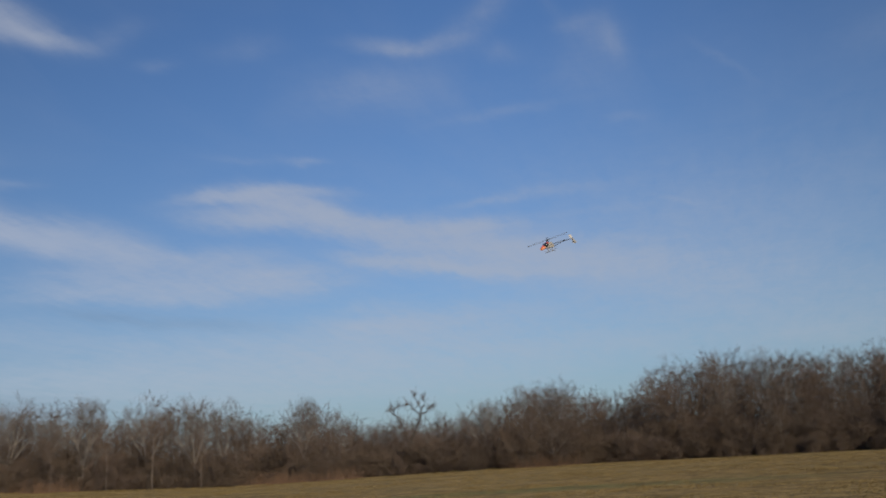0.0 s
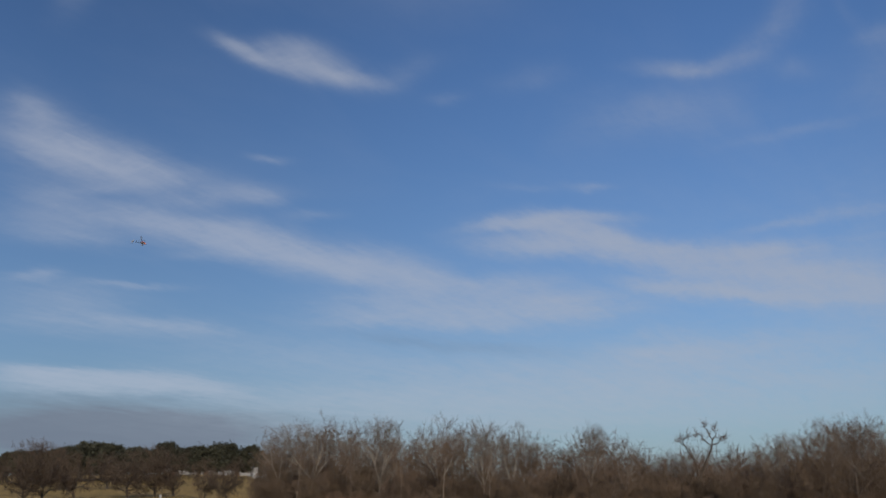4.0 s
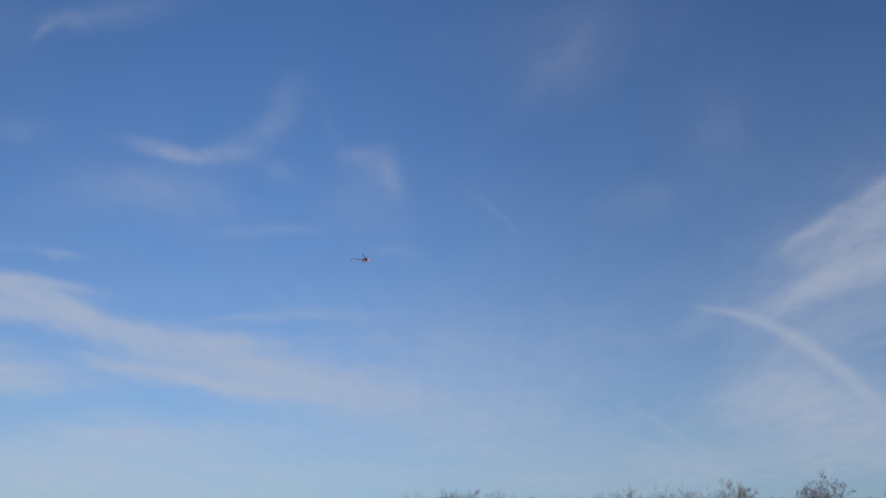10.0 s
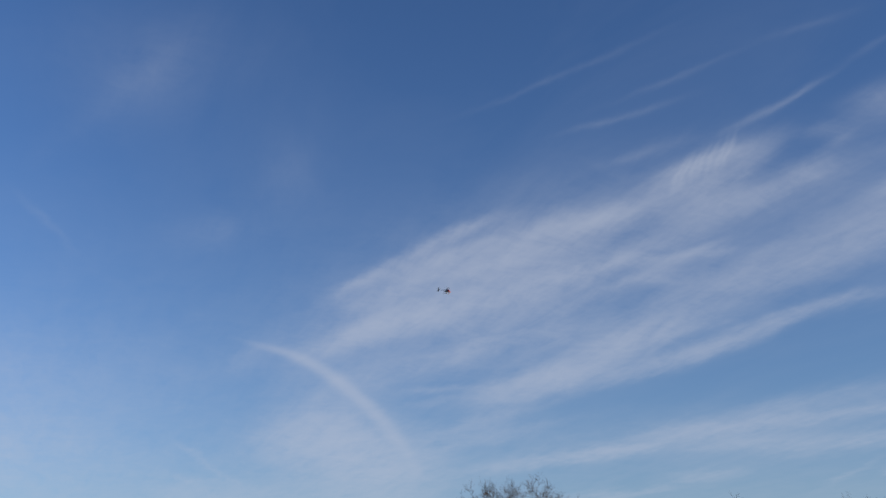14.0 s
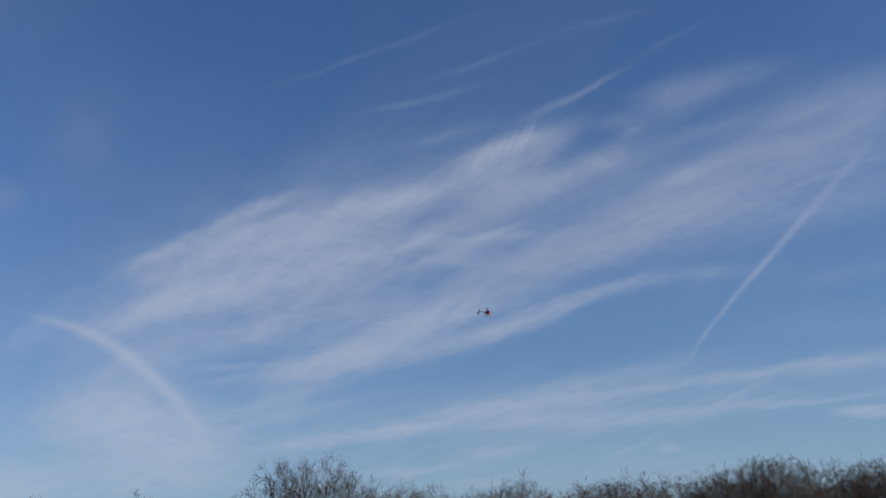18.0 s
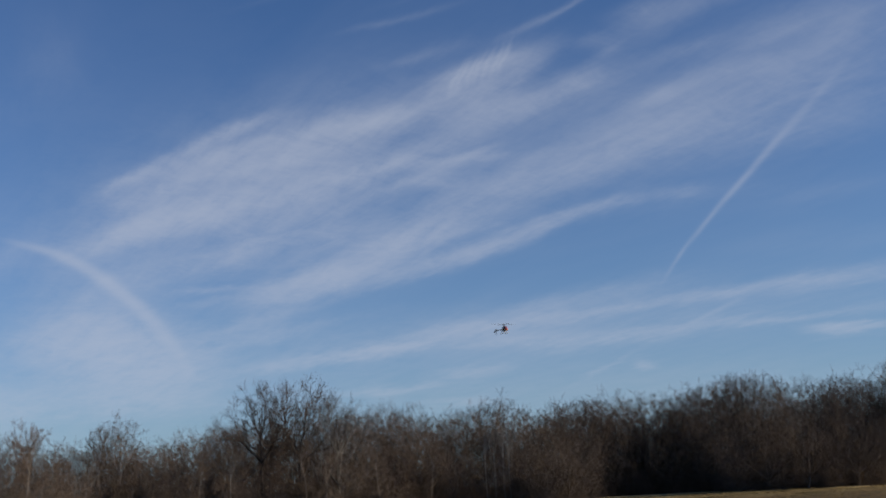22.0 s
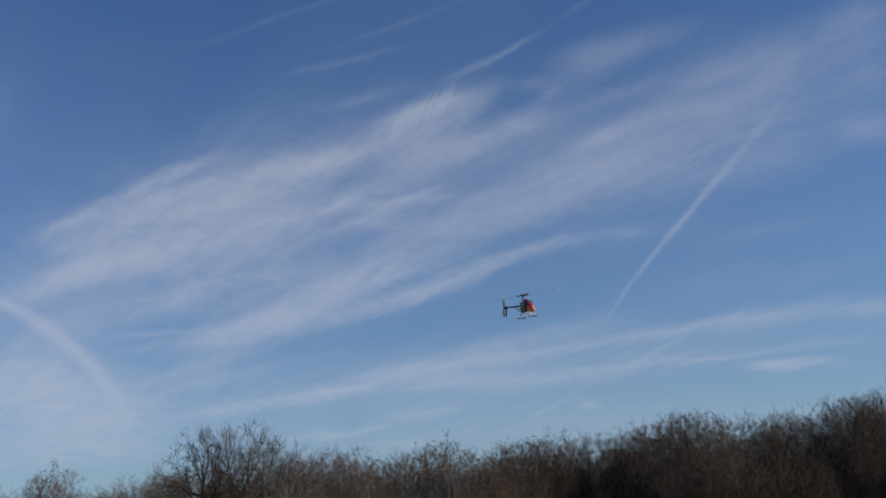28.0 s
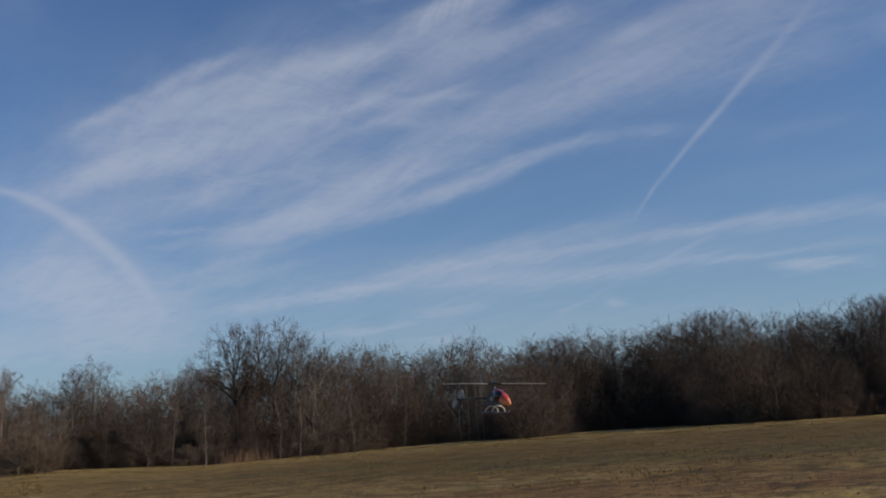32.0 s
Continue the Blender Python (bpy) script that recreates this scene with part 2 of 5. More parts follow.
cirrus(50.6, 22.14, 15, 1.63, 0.46, 0.37)
cirrus(52.8, 22.35, 15, 2.37, 0.54, 0.51)
cirrus(53.4, 21.65, 25, 1.76, 0.39, 0.32)
cirrus(50.5, 21.12, 7, 1.92, 0.46, 0.27)
cirrus(46.8, 16.59, 15, 2.30, 0.31, 0.32)
cirrus(50.1, 17.75, 1, 2.38, 0.31, 0.37)
cirrus(50.9, 18.08, 10, 1.21, 0.23, 0.34)
cirrus(48.7, 16.57, 0, 1.52, 0.39, 0.27)
cirrus(52.0, 19.97, 14, 3.79, 0.62, 0.37)
cirrus(54.9, 20.33, 16, 4.20, 0.70, 0.25)
cirrus(51.1, 20.49, 11, 2.66, 0.54, 0.31)
cirrus(56.5, 21.09, 14, 1.60, 0.54, 0.22)
cirrus(57.6, 23.01, 3, 1.19, 0.31, 0.17)
cirrus(58.5, 22.48, 18, 0.90, 0.31, 0.16)
cirrus(40.1, 9.87, 13, 1.99, 0.46, 0.29)
cirrus(40.9, 11.46, 14, 2.52, 0.54, 0.41)
cirrus(43.3, 11.60, 12, 3.21, 0.54, 0.41)
cirrus(45.7, 12.91, 13, 3.27, 0.70, 0.44)
cirrus(46.6, 11.84, 15, 2.26, 0.39, 0.32)
cirrus(47.1, 13.60, 7, 2.03, 0.46, 0.35)
cirrus(50.3, 12.60, 12, 2.93, 0.35, 0.44)
cirrus(51.9, 13.32, 14, 3.33, 0.39, 0.37)
cirrus(55.0, 14.13, 11, 3.27, 0.35, 0.35)
cirrus(57.8, 14.72, 6, 2.18, 0.27, 0.21)
cirrus(61.7, 14.79, 0, 1.13, 0.27, 0.17)
cirrus(61.6, 14.67, 1, 3.74, 0.54, 0.08)
cirrus(50.1, 14.18, 8, 2.56, 0.54, 0.27)
cirrus(52.6, 15.63, 11, 4.00, 0.85, 0.31)
cirrus(54.3, 16.84, 11, 4.37, 0.77, 0.25)
cirrus(58.6, 17.18, 8, 4.26, 0.85, 0.13)
cirrus(60.8, 18.12, 8, 3.90, 0.97, 0.19)
cirrus(64.2, 19.11, 4, 4.77, 1.16, 0.19)
cirrus(61.3, 19.98, 13, 1.56, 0.46, 0.23)
cirrus(67.5, 17.44, 4, 5.98, 0.97, 0.16)
cirrus(64.1, 20.74, 11, 2.56, 0.70, 0.16)
cirrus(67.1, 20.86, 2, 2.42, 0.70, 0.13)
cirrus(70.2, 19.61, 1, 3.37, 1.16, 0.17)
cirrus(71.1, 21.68, 8, 2.84, 0.97, 0.19)
cirrus(67.6, 22.33, 8, 2.14, 0.54, 0.17)
cirrus(70.3, 23.05, 5, 3.96, 0.97, 0.15)
cirrus(61.5, 23.82, 14, 2.68, 0.70, 0.20)
cirrus(63.0, 22.20, 11, 2.07, 0.39, 0.17)
cirrus(60.6, 24.38, 12, 1.59, 0.54, 0.17)
cirrus(64.6, 24.50, 6, 2.54, 0.54, 0.16)
cirrus(39.2, 8.65, 10, 3.58, 0.39, 0.32)
cirrus(37.8, 9.21, 6, 2.55, 0.39, 0.24)
cirrus(36.9, 11.18, 1, 2.22, 0.19, 0.24)
cirrus(37.0, 10.53, 5, 1.75, 0.23, 0.20)
cirrus(45.2, 24.69, 10, 1.77, 0.15, 0.05)
cirrus(47.8, 25.22, 12, 2.53, 0.19, 0.06)
cirrus(47.1, 22.83, 14, 1.61, 0.23, 0.07)
cirrus(49.4, 23.37, 12, 1.98, 0.35, 0.08)
cirrus(54.0, 24.22, 15, 2.02, 0.23, 0.12)
cirrus(56.4, 25.00, 21, 1.91, 0.15, 0.16)
trail(61.3, 11.6, 52, 1.2, 0.10, 0.22)
trail(62.8, 13.2, 46, 1.5, 0.12, 0.28)
trail(64.6, 14.9, 43, 1.7, 0.15, 0.32)
trail(66.4, 16.5, 42, 1.7, 0.18, 0.28)
trail(68.2, 18.0, 41, 1.7, 0.22, 0.20)
trail(69.9, 19.5, 42, 1.6, 0.26, 0.12)
cirrus(41.4, 7.34, 8, 3.74, 0.27, 0.34)
cirrus(45.8, 7.94, 5, 4.12, 0.27, 0.39)
cirrus(50.9, 8.70, 3, 3.80, 0.31, 0.39)
cirrus(52.1, 7.96, 1, 3.77, 0.39, 0.39)
cirrus(56.6, 9.18, 5, 4.76, 0.27, 0.35)
cirrus(58.0, 7.83, 4, 4.38, 0.35, 0.44)
cirrus(62.8, 9.60, 4, 3.01, 0.31, 0.33)
cirrus(67.9, 9.75, -0, 4.17, 0.35, 0.26)
cirrus(66.3, 8.14, -0, 5.71, 0.19, 0.23)
cirrus(67.1, 8.16, 1, 2.86, 0.19, 0.17)
trail(62.8, 8.70, 21, 1.82, 0.12, 0.25)
cirrus(69.1, 9.91, 6, 2.99, 0.39, 0.20)
cirrus(68.5, 7.32, -6, 1.17, 0.23, 0.59)
cirrus(70.1, 7.33, -4, 1.41, 0.19, 0.49)
cirrus(59.4, 6.36, -7, 0.58, 0.23, 0.44)
cirrus(50.4, 6.61, 3, 1.63, 0.23, 0.34)
cirrus(44.8, 5.78, 1, 1.77, 0.23, 0.34)
cirrus(47.2, 5.91, 3, 1.79, 0.19, 0.29)
cirrus(49.2, 4.92, 1, 2.10, 0.19, 0.29)
cirrus(57.4, 6.43, 20, 1.74, 0.14, 0.20)
cirrus(67.9, 11.88, -1, 4.51, 0.70, 0.05)
cirrus(69.4, 14.10, 3, 3.32, 0.46, 0.06)
cirrus(54.2, 5.39, -2, 18.48, 1.55, 0.17)
cirrus(75.0, 20.83, 7, 2.02, 1.16, 0.26)
cirrus(75.4, 23.36, 10, 2.07, 1.16, 0.23)
cirrus(74.9, 18.26, -2, 1.48, 0.70, 0.23)
cirrus(73.5, 9.65, 2, 1.45, 0.39, 0.31)
cirrus(32.7, 16.02, 20, 2.6, 0.75, 0.26)
cirrus(35.3, 17.40, 20, 2.6, 0.75, 0.26)
cirrus(38.3, 18.62, 20, 2.6, 0.75, 0.26)
cirrus(41.7, 19.08, 20, 2.6, 0.75, 0.26)
cirrus(45.2, 19.78, 20, 2.6, 0.75, 0.26)
cirrus(31.9, 14.13, 17, 2.8, 0.9, 0.26)
cirrus(34.8, 15.07, 17, 2.8, 0.9, 0.26)
cirrus(38.0, 15.99, 17, 2.8, 0.9, 0.26)
cirrus(41.4, 16.88, 17, 2.8, 0.9, 0.26)
cirrus(32.3, 11.84, 14, 2.6, 0.9, 0.22)
cirrus(35.4, 12.75, 14, 2.6, 0.9, 0.22)
cirrus(38.6, 13.64, 14, 2.6, 0.9, 0.22)
cirrus(29.3, 8.96, 5, 2.6, 1.2, 0.22)
cirrus(32.4, 8.42, 5, 2.6, 1.2, 0.22)
cirrus(34.4, 6.99, 5, 2.6, 1.2, 0.22)
cirrus(48.5, 17.31, 14, 2.2, 0.8, 0.2)
cirrus(49.4, 15.19, 14, 2.2, 0.8, 0.2)
cirrus(47.1, 13.49, 14, 2.2, 0.8, 0.2)
cirrus(43.4, 11.81, 14, 2.2, 0.6, 0.26)
cirrus(40.4, 10.69, 14, 2.2, 0.6, 0.26)
cirrus(51.2, 9.17, 6, 4.5, 0.5, 0.22)
cirrus(57.2, 10.00, 6, 4.5, 0.5, 0.22)
cirrus(45.1, 7.93, 6, 4.5, 0.5, 0.22)
cirrus(-35.9, 17.46, -12, 2.6, 0.9, 0.3)
cirrus(-33.9, 16.49, -12, 2.6, 0.9, 0.3)
cirrus(-31.4, 16.36, -12, 2.6, 0.9, 0.3)
cirrus(-25.6, 12.93, -10, 3.0, 0.8, 0.26)
cirrus(-21.4, 11.91, -10, 3.0, 0.8, 0.26)
cirrus(-17.2, 10.96, -10, 3.0, 0.8, 0.26)
cirrus(-18.7, 9.51, 0, 3.4, 0.8, 0.3)
cirrus(-14.2, 9.09, 0, 3.4, 0.8, 0.3)
cirrus(-9.7, 9.51, 0, 3.4, 0.8, 0.3)
cirrus(-23.8, 7.22, -1, 6.0, 1.2, 0.22)
cirrus(-17.3, 5.92, -1, 6.0, 1.2, 0.22)
cirrus(-9.9, 5.38, -1, 6.0, 1.2, 0.22)
cirrus(-8.6, 13.61, -6, 2.2, 0.5, 0.44)
cirrus(-7.7, 12.82, -6, 2.2, 0.5, 0.44)
cirrus(-3.6, 12.26, -4, 3.4, 0.5, 0.26)
cirrus(0.7, 11.77, -4, 3.4, 0.5, 0.26)
cirrus(-0.8, 10.16, -4, 3.4, 0.5, 0.26)
cirrus(3.3, 9.54, -4, 3.4, 0.5, 0.26)
cirrus(-3.9, 6.87, 0, 4.0, 0.8, 0.2)
cirrus(0.3, 6.90, 0, 4.0, 0.8, 0.2)
cirrus(-35.5, 6.10, -3, 2.6, 0.32, 0.5)
cirrus(-31.7, 5.97, -3, 2.6, 0.32, 0.5)
cirrus(-28.4, 5.38, -3, 2.6, 0.32, 0.5)
grey_bank(-32.8, 3.38, -2, 8.49, 1.39, 1.22)
grey_bank(-32.0, 2.2, -1, 9.0, 1.1, 0.7)
grey_bank(-27.2, 3.62, -2, 6.50, 0.77, 0.41)
grey_bank(-17.6, 7.99, -9, 2.48, 0.27, 0.19)
grey_bank(-12.8, 7.37, -5, 3.77, 0.31, 0.19)
cirrus(6.0, 9.0, 8, 22.0, 7.0, 0.13)  # a thin even veil
cirrus(14.0, 10.0, -4, 9.0, 3.5, 0.20)
gathered = {k: wnode("ShaderNodeSeparateXYZ", Vector=v).outputs[2] for k, v in SHEETS.items()}
fibre = layer_noise(17.0, 4.2, 7.0, 0.66, 9.3, 0.4)
broad = layer_noise(3.5, 1.4, 5.0, 0.6, 3.3, 0.6)
mottle = layer_noise(6.5, 5.0, 6.0, 0.66, 12.3, 0.8)
ripple = layer_noise(14.0, 26.0, 3.0, 0.55, 7.7, 1.2)
grain = wmath("ADD", wmath("MULTIPLY", fibre.outputs["Fac"], 0.75), wmath("MULTIPLY", broad.outputs["Fac"], 0.6))
grain = wmath("ADD", grain, wmath("MULTIPLY", mottle.outputs["Fac"], 0.65))
grain = wmath("ADD", grain, wmath("MULTIPLY", wmath("SUBTRACT", ripple.outputs["Fac"], 0.5), 0.28))
white = wmath("MULTIPLY", gathered["white"], wmath("MAXIMUM", wmath("SUBTRACT", wmath("MULTIPLY", grain, 2.0), 0.90), 0.08))
white = wmath("ADD", white, wmath("MULTIPLY", gathered["trail"], wmath("ADD", mottle.outputs["Fac"], 0.5)))
veil = wmath("MULTIPLY", wmath("MAXIMUM", wmath("SUBTRACT", broad.outputs["Fac"], 0.45), 0.0), 0.12)
white = wmath("ADD", white, veil)
white = wmath("SUBTRACT", 1.0, wmath("POWER", 0.30, white), clamp=True)
grey = wmath("MULTIPLY", gathered["grey"], 0.9, clamp=True)


def wmix(fac, a, b):
    n = WT.nodes.new("ShaderNodeMix")
    n.data_type = "RGBA"
    WT.links.new(fac, n.inputs[0])
    for i, v in ((6, a), (7, b)):
        if isinstance(v, bpy.types.NodeSocket):
            WT.links.new(v, n.inputs[i])
        else:
            n.inputs[i].default_value = v
    return n.outputs[2]


CLOUD_LIT, CLOUD_SHADE = (3.45, 3.66, 4.22, 1), (2.0, 2.5, 3.3, 1)
veiled = vmath("ADD", vmath("MULTIPLY", sky.outputs[0], (0.30, 0.30, 0.30)), CLOUD_LIT[:3])  # thin ice cloud lets some sky through
# ground haze: the air pales towards the horizon
haze = wmath("MULTIPLY", wmath("POWER", 0.3679, wmath("DIVIDE", wmath("MAXIMUM", el_deg, 0.0), 8.5)), 0.72)
# the air is clearest towards the far houses, and palest over the middle of the field
lift = wmath("POWER", 0.3679, wmath("POWER", wmath("DIVIDE", wmath("SUBTRACT", az_deg, 6.0), 15.0), 2.0))
deep = wmath("POWER", 0.3679, wmath("POWER", wmath("DIVIDE", wmath("ADD", az_deg, 34.0), 17.0), 2.0))
level = wmath("SUBTRACT", wmath("MULTIPLY_ADD", lift, 0.20, 1.0), wmath("MULTIPLY", deep, 0.24))
clear = vmath("MULTIPLY", vmath("MULTIPLY", sky.outputs[0], (0.80, 0.915, 1.04)), wnode("ShaderNodeCombineXYZ", X=level, Y=level, Z=level).outputs[0])
air = wmix(haze, clear, (3.34, 4.42, 4.66, 1))
col = wmix(grey, air, CLOUD_SHADE)
col = wmix(white, col, veiled)
back = wnode("ShaderNodeBackground", Color=col, Strength=0.10)
out = wnode("ShaderNodeOutputWorld", Surface=back.outputs[0])


# ---- materials ----
def material(name, base, rough=0.8, metal=0.0, spread=0.25, grain=8.0, fine=60.0, bump=0.0, per_object=0.0, tint=None):
    """Colour varied at two scales, with a little relief."""
    m = bpy.data.materials.new(name)
    m.use_nodes = True
    t = m.node_tree
    b = t.nodes["Principled BSDF"]
    co = t.nodes.new("ShaderNodeTexCoord").outputs["Object"]
    values = []
    for scale, seed in ((grain, 0.0), (fine, 3.0)):
        n = t.nodes.new("ShaderNodeTexNoise")
        n.inputs["Scale"].default_value, n.inputs["Detail"].default_value = scale, 4
        t.links.new(co, n.inputs["Vector"])
        values.append(n.outputs["Fac"])
    add = t.nodes.new("ShaderNodeMath")
    add.operation = "ADD"
    t.links.new(values[0], add.inputs[0])
    t.links.new(values[1], add.inputs[1])
    val = add.outputs[0]
    if per_object:
        info = t.nodes.new("ShaderNodeObjectInfo")
        mul = t.nodes.new("ShaderNodeMath")
        mul.operation = "MULTIPLY_ADD"
        t.links.new(info.outputs["Random"], mul.inputs[0])
        mul.inputs[1].default_value = per_object
        t.links.new(val, mul.inputs[2])
        val = mul.outputs[0]
    ramp = t.nodes.new("ShaderNodeMapRange")
    ramp.inputs[1].default_value, ramp.inputs[2].default_value = 0.55, 1.45 + per_object
    t.links.new(val, ramp.inputs[0])
    mix = t.nodes.new("ShaderNodeMix")
    mix.data_type = "RGBA"
    t.links.new(ramp.outputs[0], mix.inputs[0])
    mix.inputs[6].default_value = (*[c * (1 - spread) for c in base], 1)
    mix.inputs[7].default_value = (*(tint or [min(1, c * (1 + spread)) for c in base]), 1)
    t.links.new(mix.outputs[2], b.inputs["Base Color"])
    b.inputs["Roughness"].default_value, b.inputs["Metallic"].default_value = rough, metal
    if bump:
        bm_node = t.nodes.new("ShaderNodeBump")
        bm_node.inputs["Strength"].default_value, bm_node.inputs["Distance"].default_value = bump, 0.02
        t.links.new(values[1], bm_node.inputs["Height"])
        t.links.new(bm_node.outputs[0], b.inputs["Normal"])
    return m


BARK = material("bark", (0.12, 0.095, 0.075), 0.9, spread=0.35, grain=2, fine=18, bump=0.6, per_object=0.5)
PALE_BARK = material("pale_bark", (0.20, 0.18, 0.16), 0.9, spread=0.35, grain=1.5, fine=14, bump=0.6, per_object=0.4)
TWIG = material("twig", (0.082, 0.058, 0.043), 0.9, spread=0.3, grain=0.6, fine=9, per_object=0.8, tint=(0.14, 0.10, 0.075))
GREY_TWIG = material("grey_twig", (0.12, 0.106, 0.095), 0.9, spread=0.3, grain=0.6, fine=9, per_object=0.6)
BRUSH = material("brush_twig", (0.080, 0.058, 0.045), 0.95, spread=0.35, grain=0.4, fine=6, per_object=0.9, tint=(0.130, 0.094, 0.066))
RUST_BRUSH = material("dead_bramble", (0.14, 0.085, 0.052), 0.95, spread=0.35, grain=0.8, fine=9, per_object=0.6)
NEEDLE = material("evergreen_leaf", (0.020, 0.025, 0.016), 0.85, spread=0.45, grain=0.7, fine=6, per_object=0.5, tint=(0.040, 0.042, 0.025))
STRAW = material("dry_grass", (0.19, 0.13, 0.052), 0.95, spread=0.25, grain=0.15, fine=2.5)
WHITE_WALL = material("white_siding", (0.30, 0.31, 0.33), 0.7, spread=0.08, grain=0.6, fine=6)
ROOFING = material("grey_shingle", (0.16, 0.15, 0.145), 0.9, spread=0.25, grain=0.7, fine=9)
DARK_GLASS = material("dark_pane", (0.03, 0.035, 0.04), 0.12, spread=0.1)
DOOR_PAINT = material("door_paint", (0.16, 0.09, 0.06), 0.5, spread=0.1)
GALVANISED = material("galvanised_steel", (0.22, 0.23, 0.23), 0.55, 0.6, spread=0.2, grain=6, fine=40)


TUFT = material("tuft_grass", (0.165, 0.115, 0.04), 0.95, spread=0.35, grain=0.25, fine=2.5, tint=(0.24, 0.175, 0.068))


def ground_material():
    m = bpy.data.materials.new("winter_field")
    m.use_nodes = True
    t = m.node_tree
    b = t.nodes["Principled BSDF"]
    b.inputs["Roughness"].default_value = 0.95
    b.inputs["Specular IOR Level"].default_value = 0.15
    co = t.nodes.new("ShaderNodeTexCoord").outputs["Object"]

    def tex(scale, stretch=(1, 1, 1), turn=0.0, detail=5.0):
        mp = t.nodes.new("ShaderNodeMapping")
        mp.inputs["Scale"].default_value, mp.inputs["Rotation"].default_value = stretch, (0, 0, radians(turn))
        t.links.new(co, mp.inputs["Vector"])
        n = t.nodes.new("ShaderNodeTexNoise")
        n.inputs["Scale"].default_value, n.inputs["Detail"].default_value, n.inputs["Roughness"].default_value = scale, detail, 0.65
        t.links.new(mp.outputs[0], n.inputs["Vector"])
        return n.outputs["Fac"]

    def blend(fac, lo, hi, a, c):
        r = t.nodes.new("ShaderNodeMapRange")
        r.interpolation_type = "SMOOTHSTEP"
        r.inputs[1].default_value, r.inputs[2].default_value = lo, hi
        t.links.new(fac, r.inputs[0])
        x = t.nodes.new("ShaderNodeMix")
        x.data_type = "RGBA"
        t.links.new(r.outputs[0], x.inputs[0])
        for i, v in ((6, a), (7, c)):
            if isinstance(v, bpy.types.NodeSocket):
                t.links.new(v, x.inputs[i])
            else:
                x.inputs[i].default_value = (*v, 1)
        return x.outputs[2]

    clump, wisp = tex(0.55, (1, 1.5, 1), 35, 6), tex(1.7, (1, 1.8, 1), -40, 6)
    big, mid, small, tuft = tex(0.035, (1, 1.6, 1), 20), tex(0.16, (1, 2.2, 1), -15), tex(1.1), tex(7.0, detail=3)
    c1 = blend(small, 0.3, 0.7, (0.34, 0.240, 0.078), (0.53, 0.388, 0.142))
    c2 = blend(tuft, 0.3, 0.7, (0.18, 0.122, 0.048), c1)
    olive = blend(small, 0.35, 0.65, (0.15, 0.12, 0.045), (0.25, 0.19, 0.075))
    c3 = blend(mid, 0.46, 0.66, c2, olive)
    c3 = blend(clump, 0.48, 0.66, c3, (0.12, 0.088, 0.034))
    c3 = blend(wisp, 0.50, 0.64, c3, (0.105, 0.076, 0.030))
    c3 = blend(wisp, 0.30, 0.44, (0.42, 0.30, 0.125), c3)
    soil = blend(small, 0.3, 0.7, (0.085, 0.062, 0.045), (0.15, 0.11, 0.07))
    c4 = blend(big, 0.60, 0.80, c3, soil)
    # swaths of dark grass and bare soil that lie across the field
    # the last four, pale at the wood's foot, paint sunlight into the grass colour
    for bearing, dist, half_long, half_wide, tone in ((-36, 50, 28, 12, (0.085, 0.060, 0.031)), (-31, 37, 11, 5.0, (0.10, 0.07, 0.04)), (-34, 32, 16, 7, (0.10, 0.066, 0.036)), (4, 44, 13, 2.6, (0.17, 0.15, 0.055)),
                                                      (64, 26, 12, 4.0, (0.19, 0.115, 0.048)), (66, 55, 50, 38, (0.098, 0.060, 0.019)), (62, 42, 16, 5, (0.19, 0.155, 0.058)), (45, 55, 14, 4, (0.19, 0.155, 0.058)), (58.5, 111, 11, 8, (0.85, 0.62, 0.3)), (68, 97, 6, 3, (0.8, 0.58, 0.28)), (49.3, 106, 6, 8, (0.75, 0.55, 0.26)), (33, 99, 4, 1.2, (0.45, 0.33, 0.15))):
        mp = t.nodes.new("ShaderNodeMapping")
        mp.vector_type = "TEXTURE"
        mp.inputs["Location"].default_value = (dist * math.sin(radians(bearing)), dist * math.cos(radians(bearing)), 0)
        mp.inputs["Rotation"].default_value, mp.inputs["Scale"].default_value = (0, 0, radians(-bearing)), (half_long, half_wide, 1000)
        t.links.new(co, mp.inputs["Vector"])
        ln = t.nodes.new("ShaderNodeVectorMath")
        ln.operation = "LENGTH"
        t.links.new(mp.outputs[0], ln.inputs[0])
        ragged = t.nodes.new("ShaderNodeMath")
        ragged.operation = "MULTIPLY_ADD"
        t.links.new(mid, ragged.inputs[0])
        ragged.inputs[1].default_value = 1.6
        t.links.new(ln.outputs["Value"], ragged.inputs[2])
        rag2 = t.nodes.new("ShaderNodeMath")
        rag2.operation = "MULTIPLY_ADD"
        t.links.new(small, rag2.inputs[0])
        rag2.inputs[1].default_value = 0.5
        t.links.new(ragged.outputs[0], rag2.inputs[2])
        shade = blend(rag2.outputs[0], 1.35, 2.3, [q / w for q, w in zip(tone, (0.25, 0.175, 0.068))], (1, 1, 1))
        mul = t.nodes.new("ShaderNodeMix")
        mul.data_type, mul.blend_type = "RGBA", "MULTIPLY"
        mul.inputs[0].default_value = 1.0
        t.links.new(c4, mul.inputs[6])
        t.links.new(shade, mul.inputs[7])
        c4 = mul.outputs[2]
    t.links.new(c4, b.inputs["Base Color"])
    bp = t.nodes.new("ShaderNodeBump")
    bp.inputs["Strength"].default_value, bp.inputs["Distance"].default_value = 0.6, 0.04
    t.links.new(tuft, bp.inputs["Height"])
    t.links.new(bp.outputs[0], b.inputs["Normal"])
    return m


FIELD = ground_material()


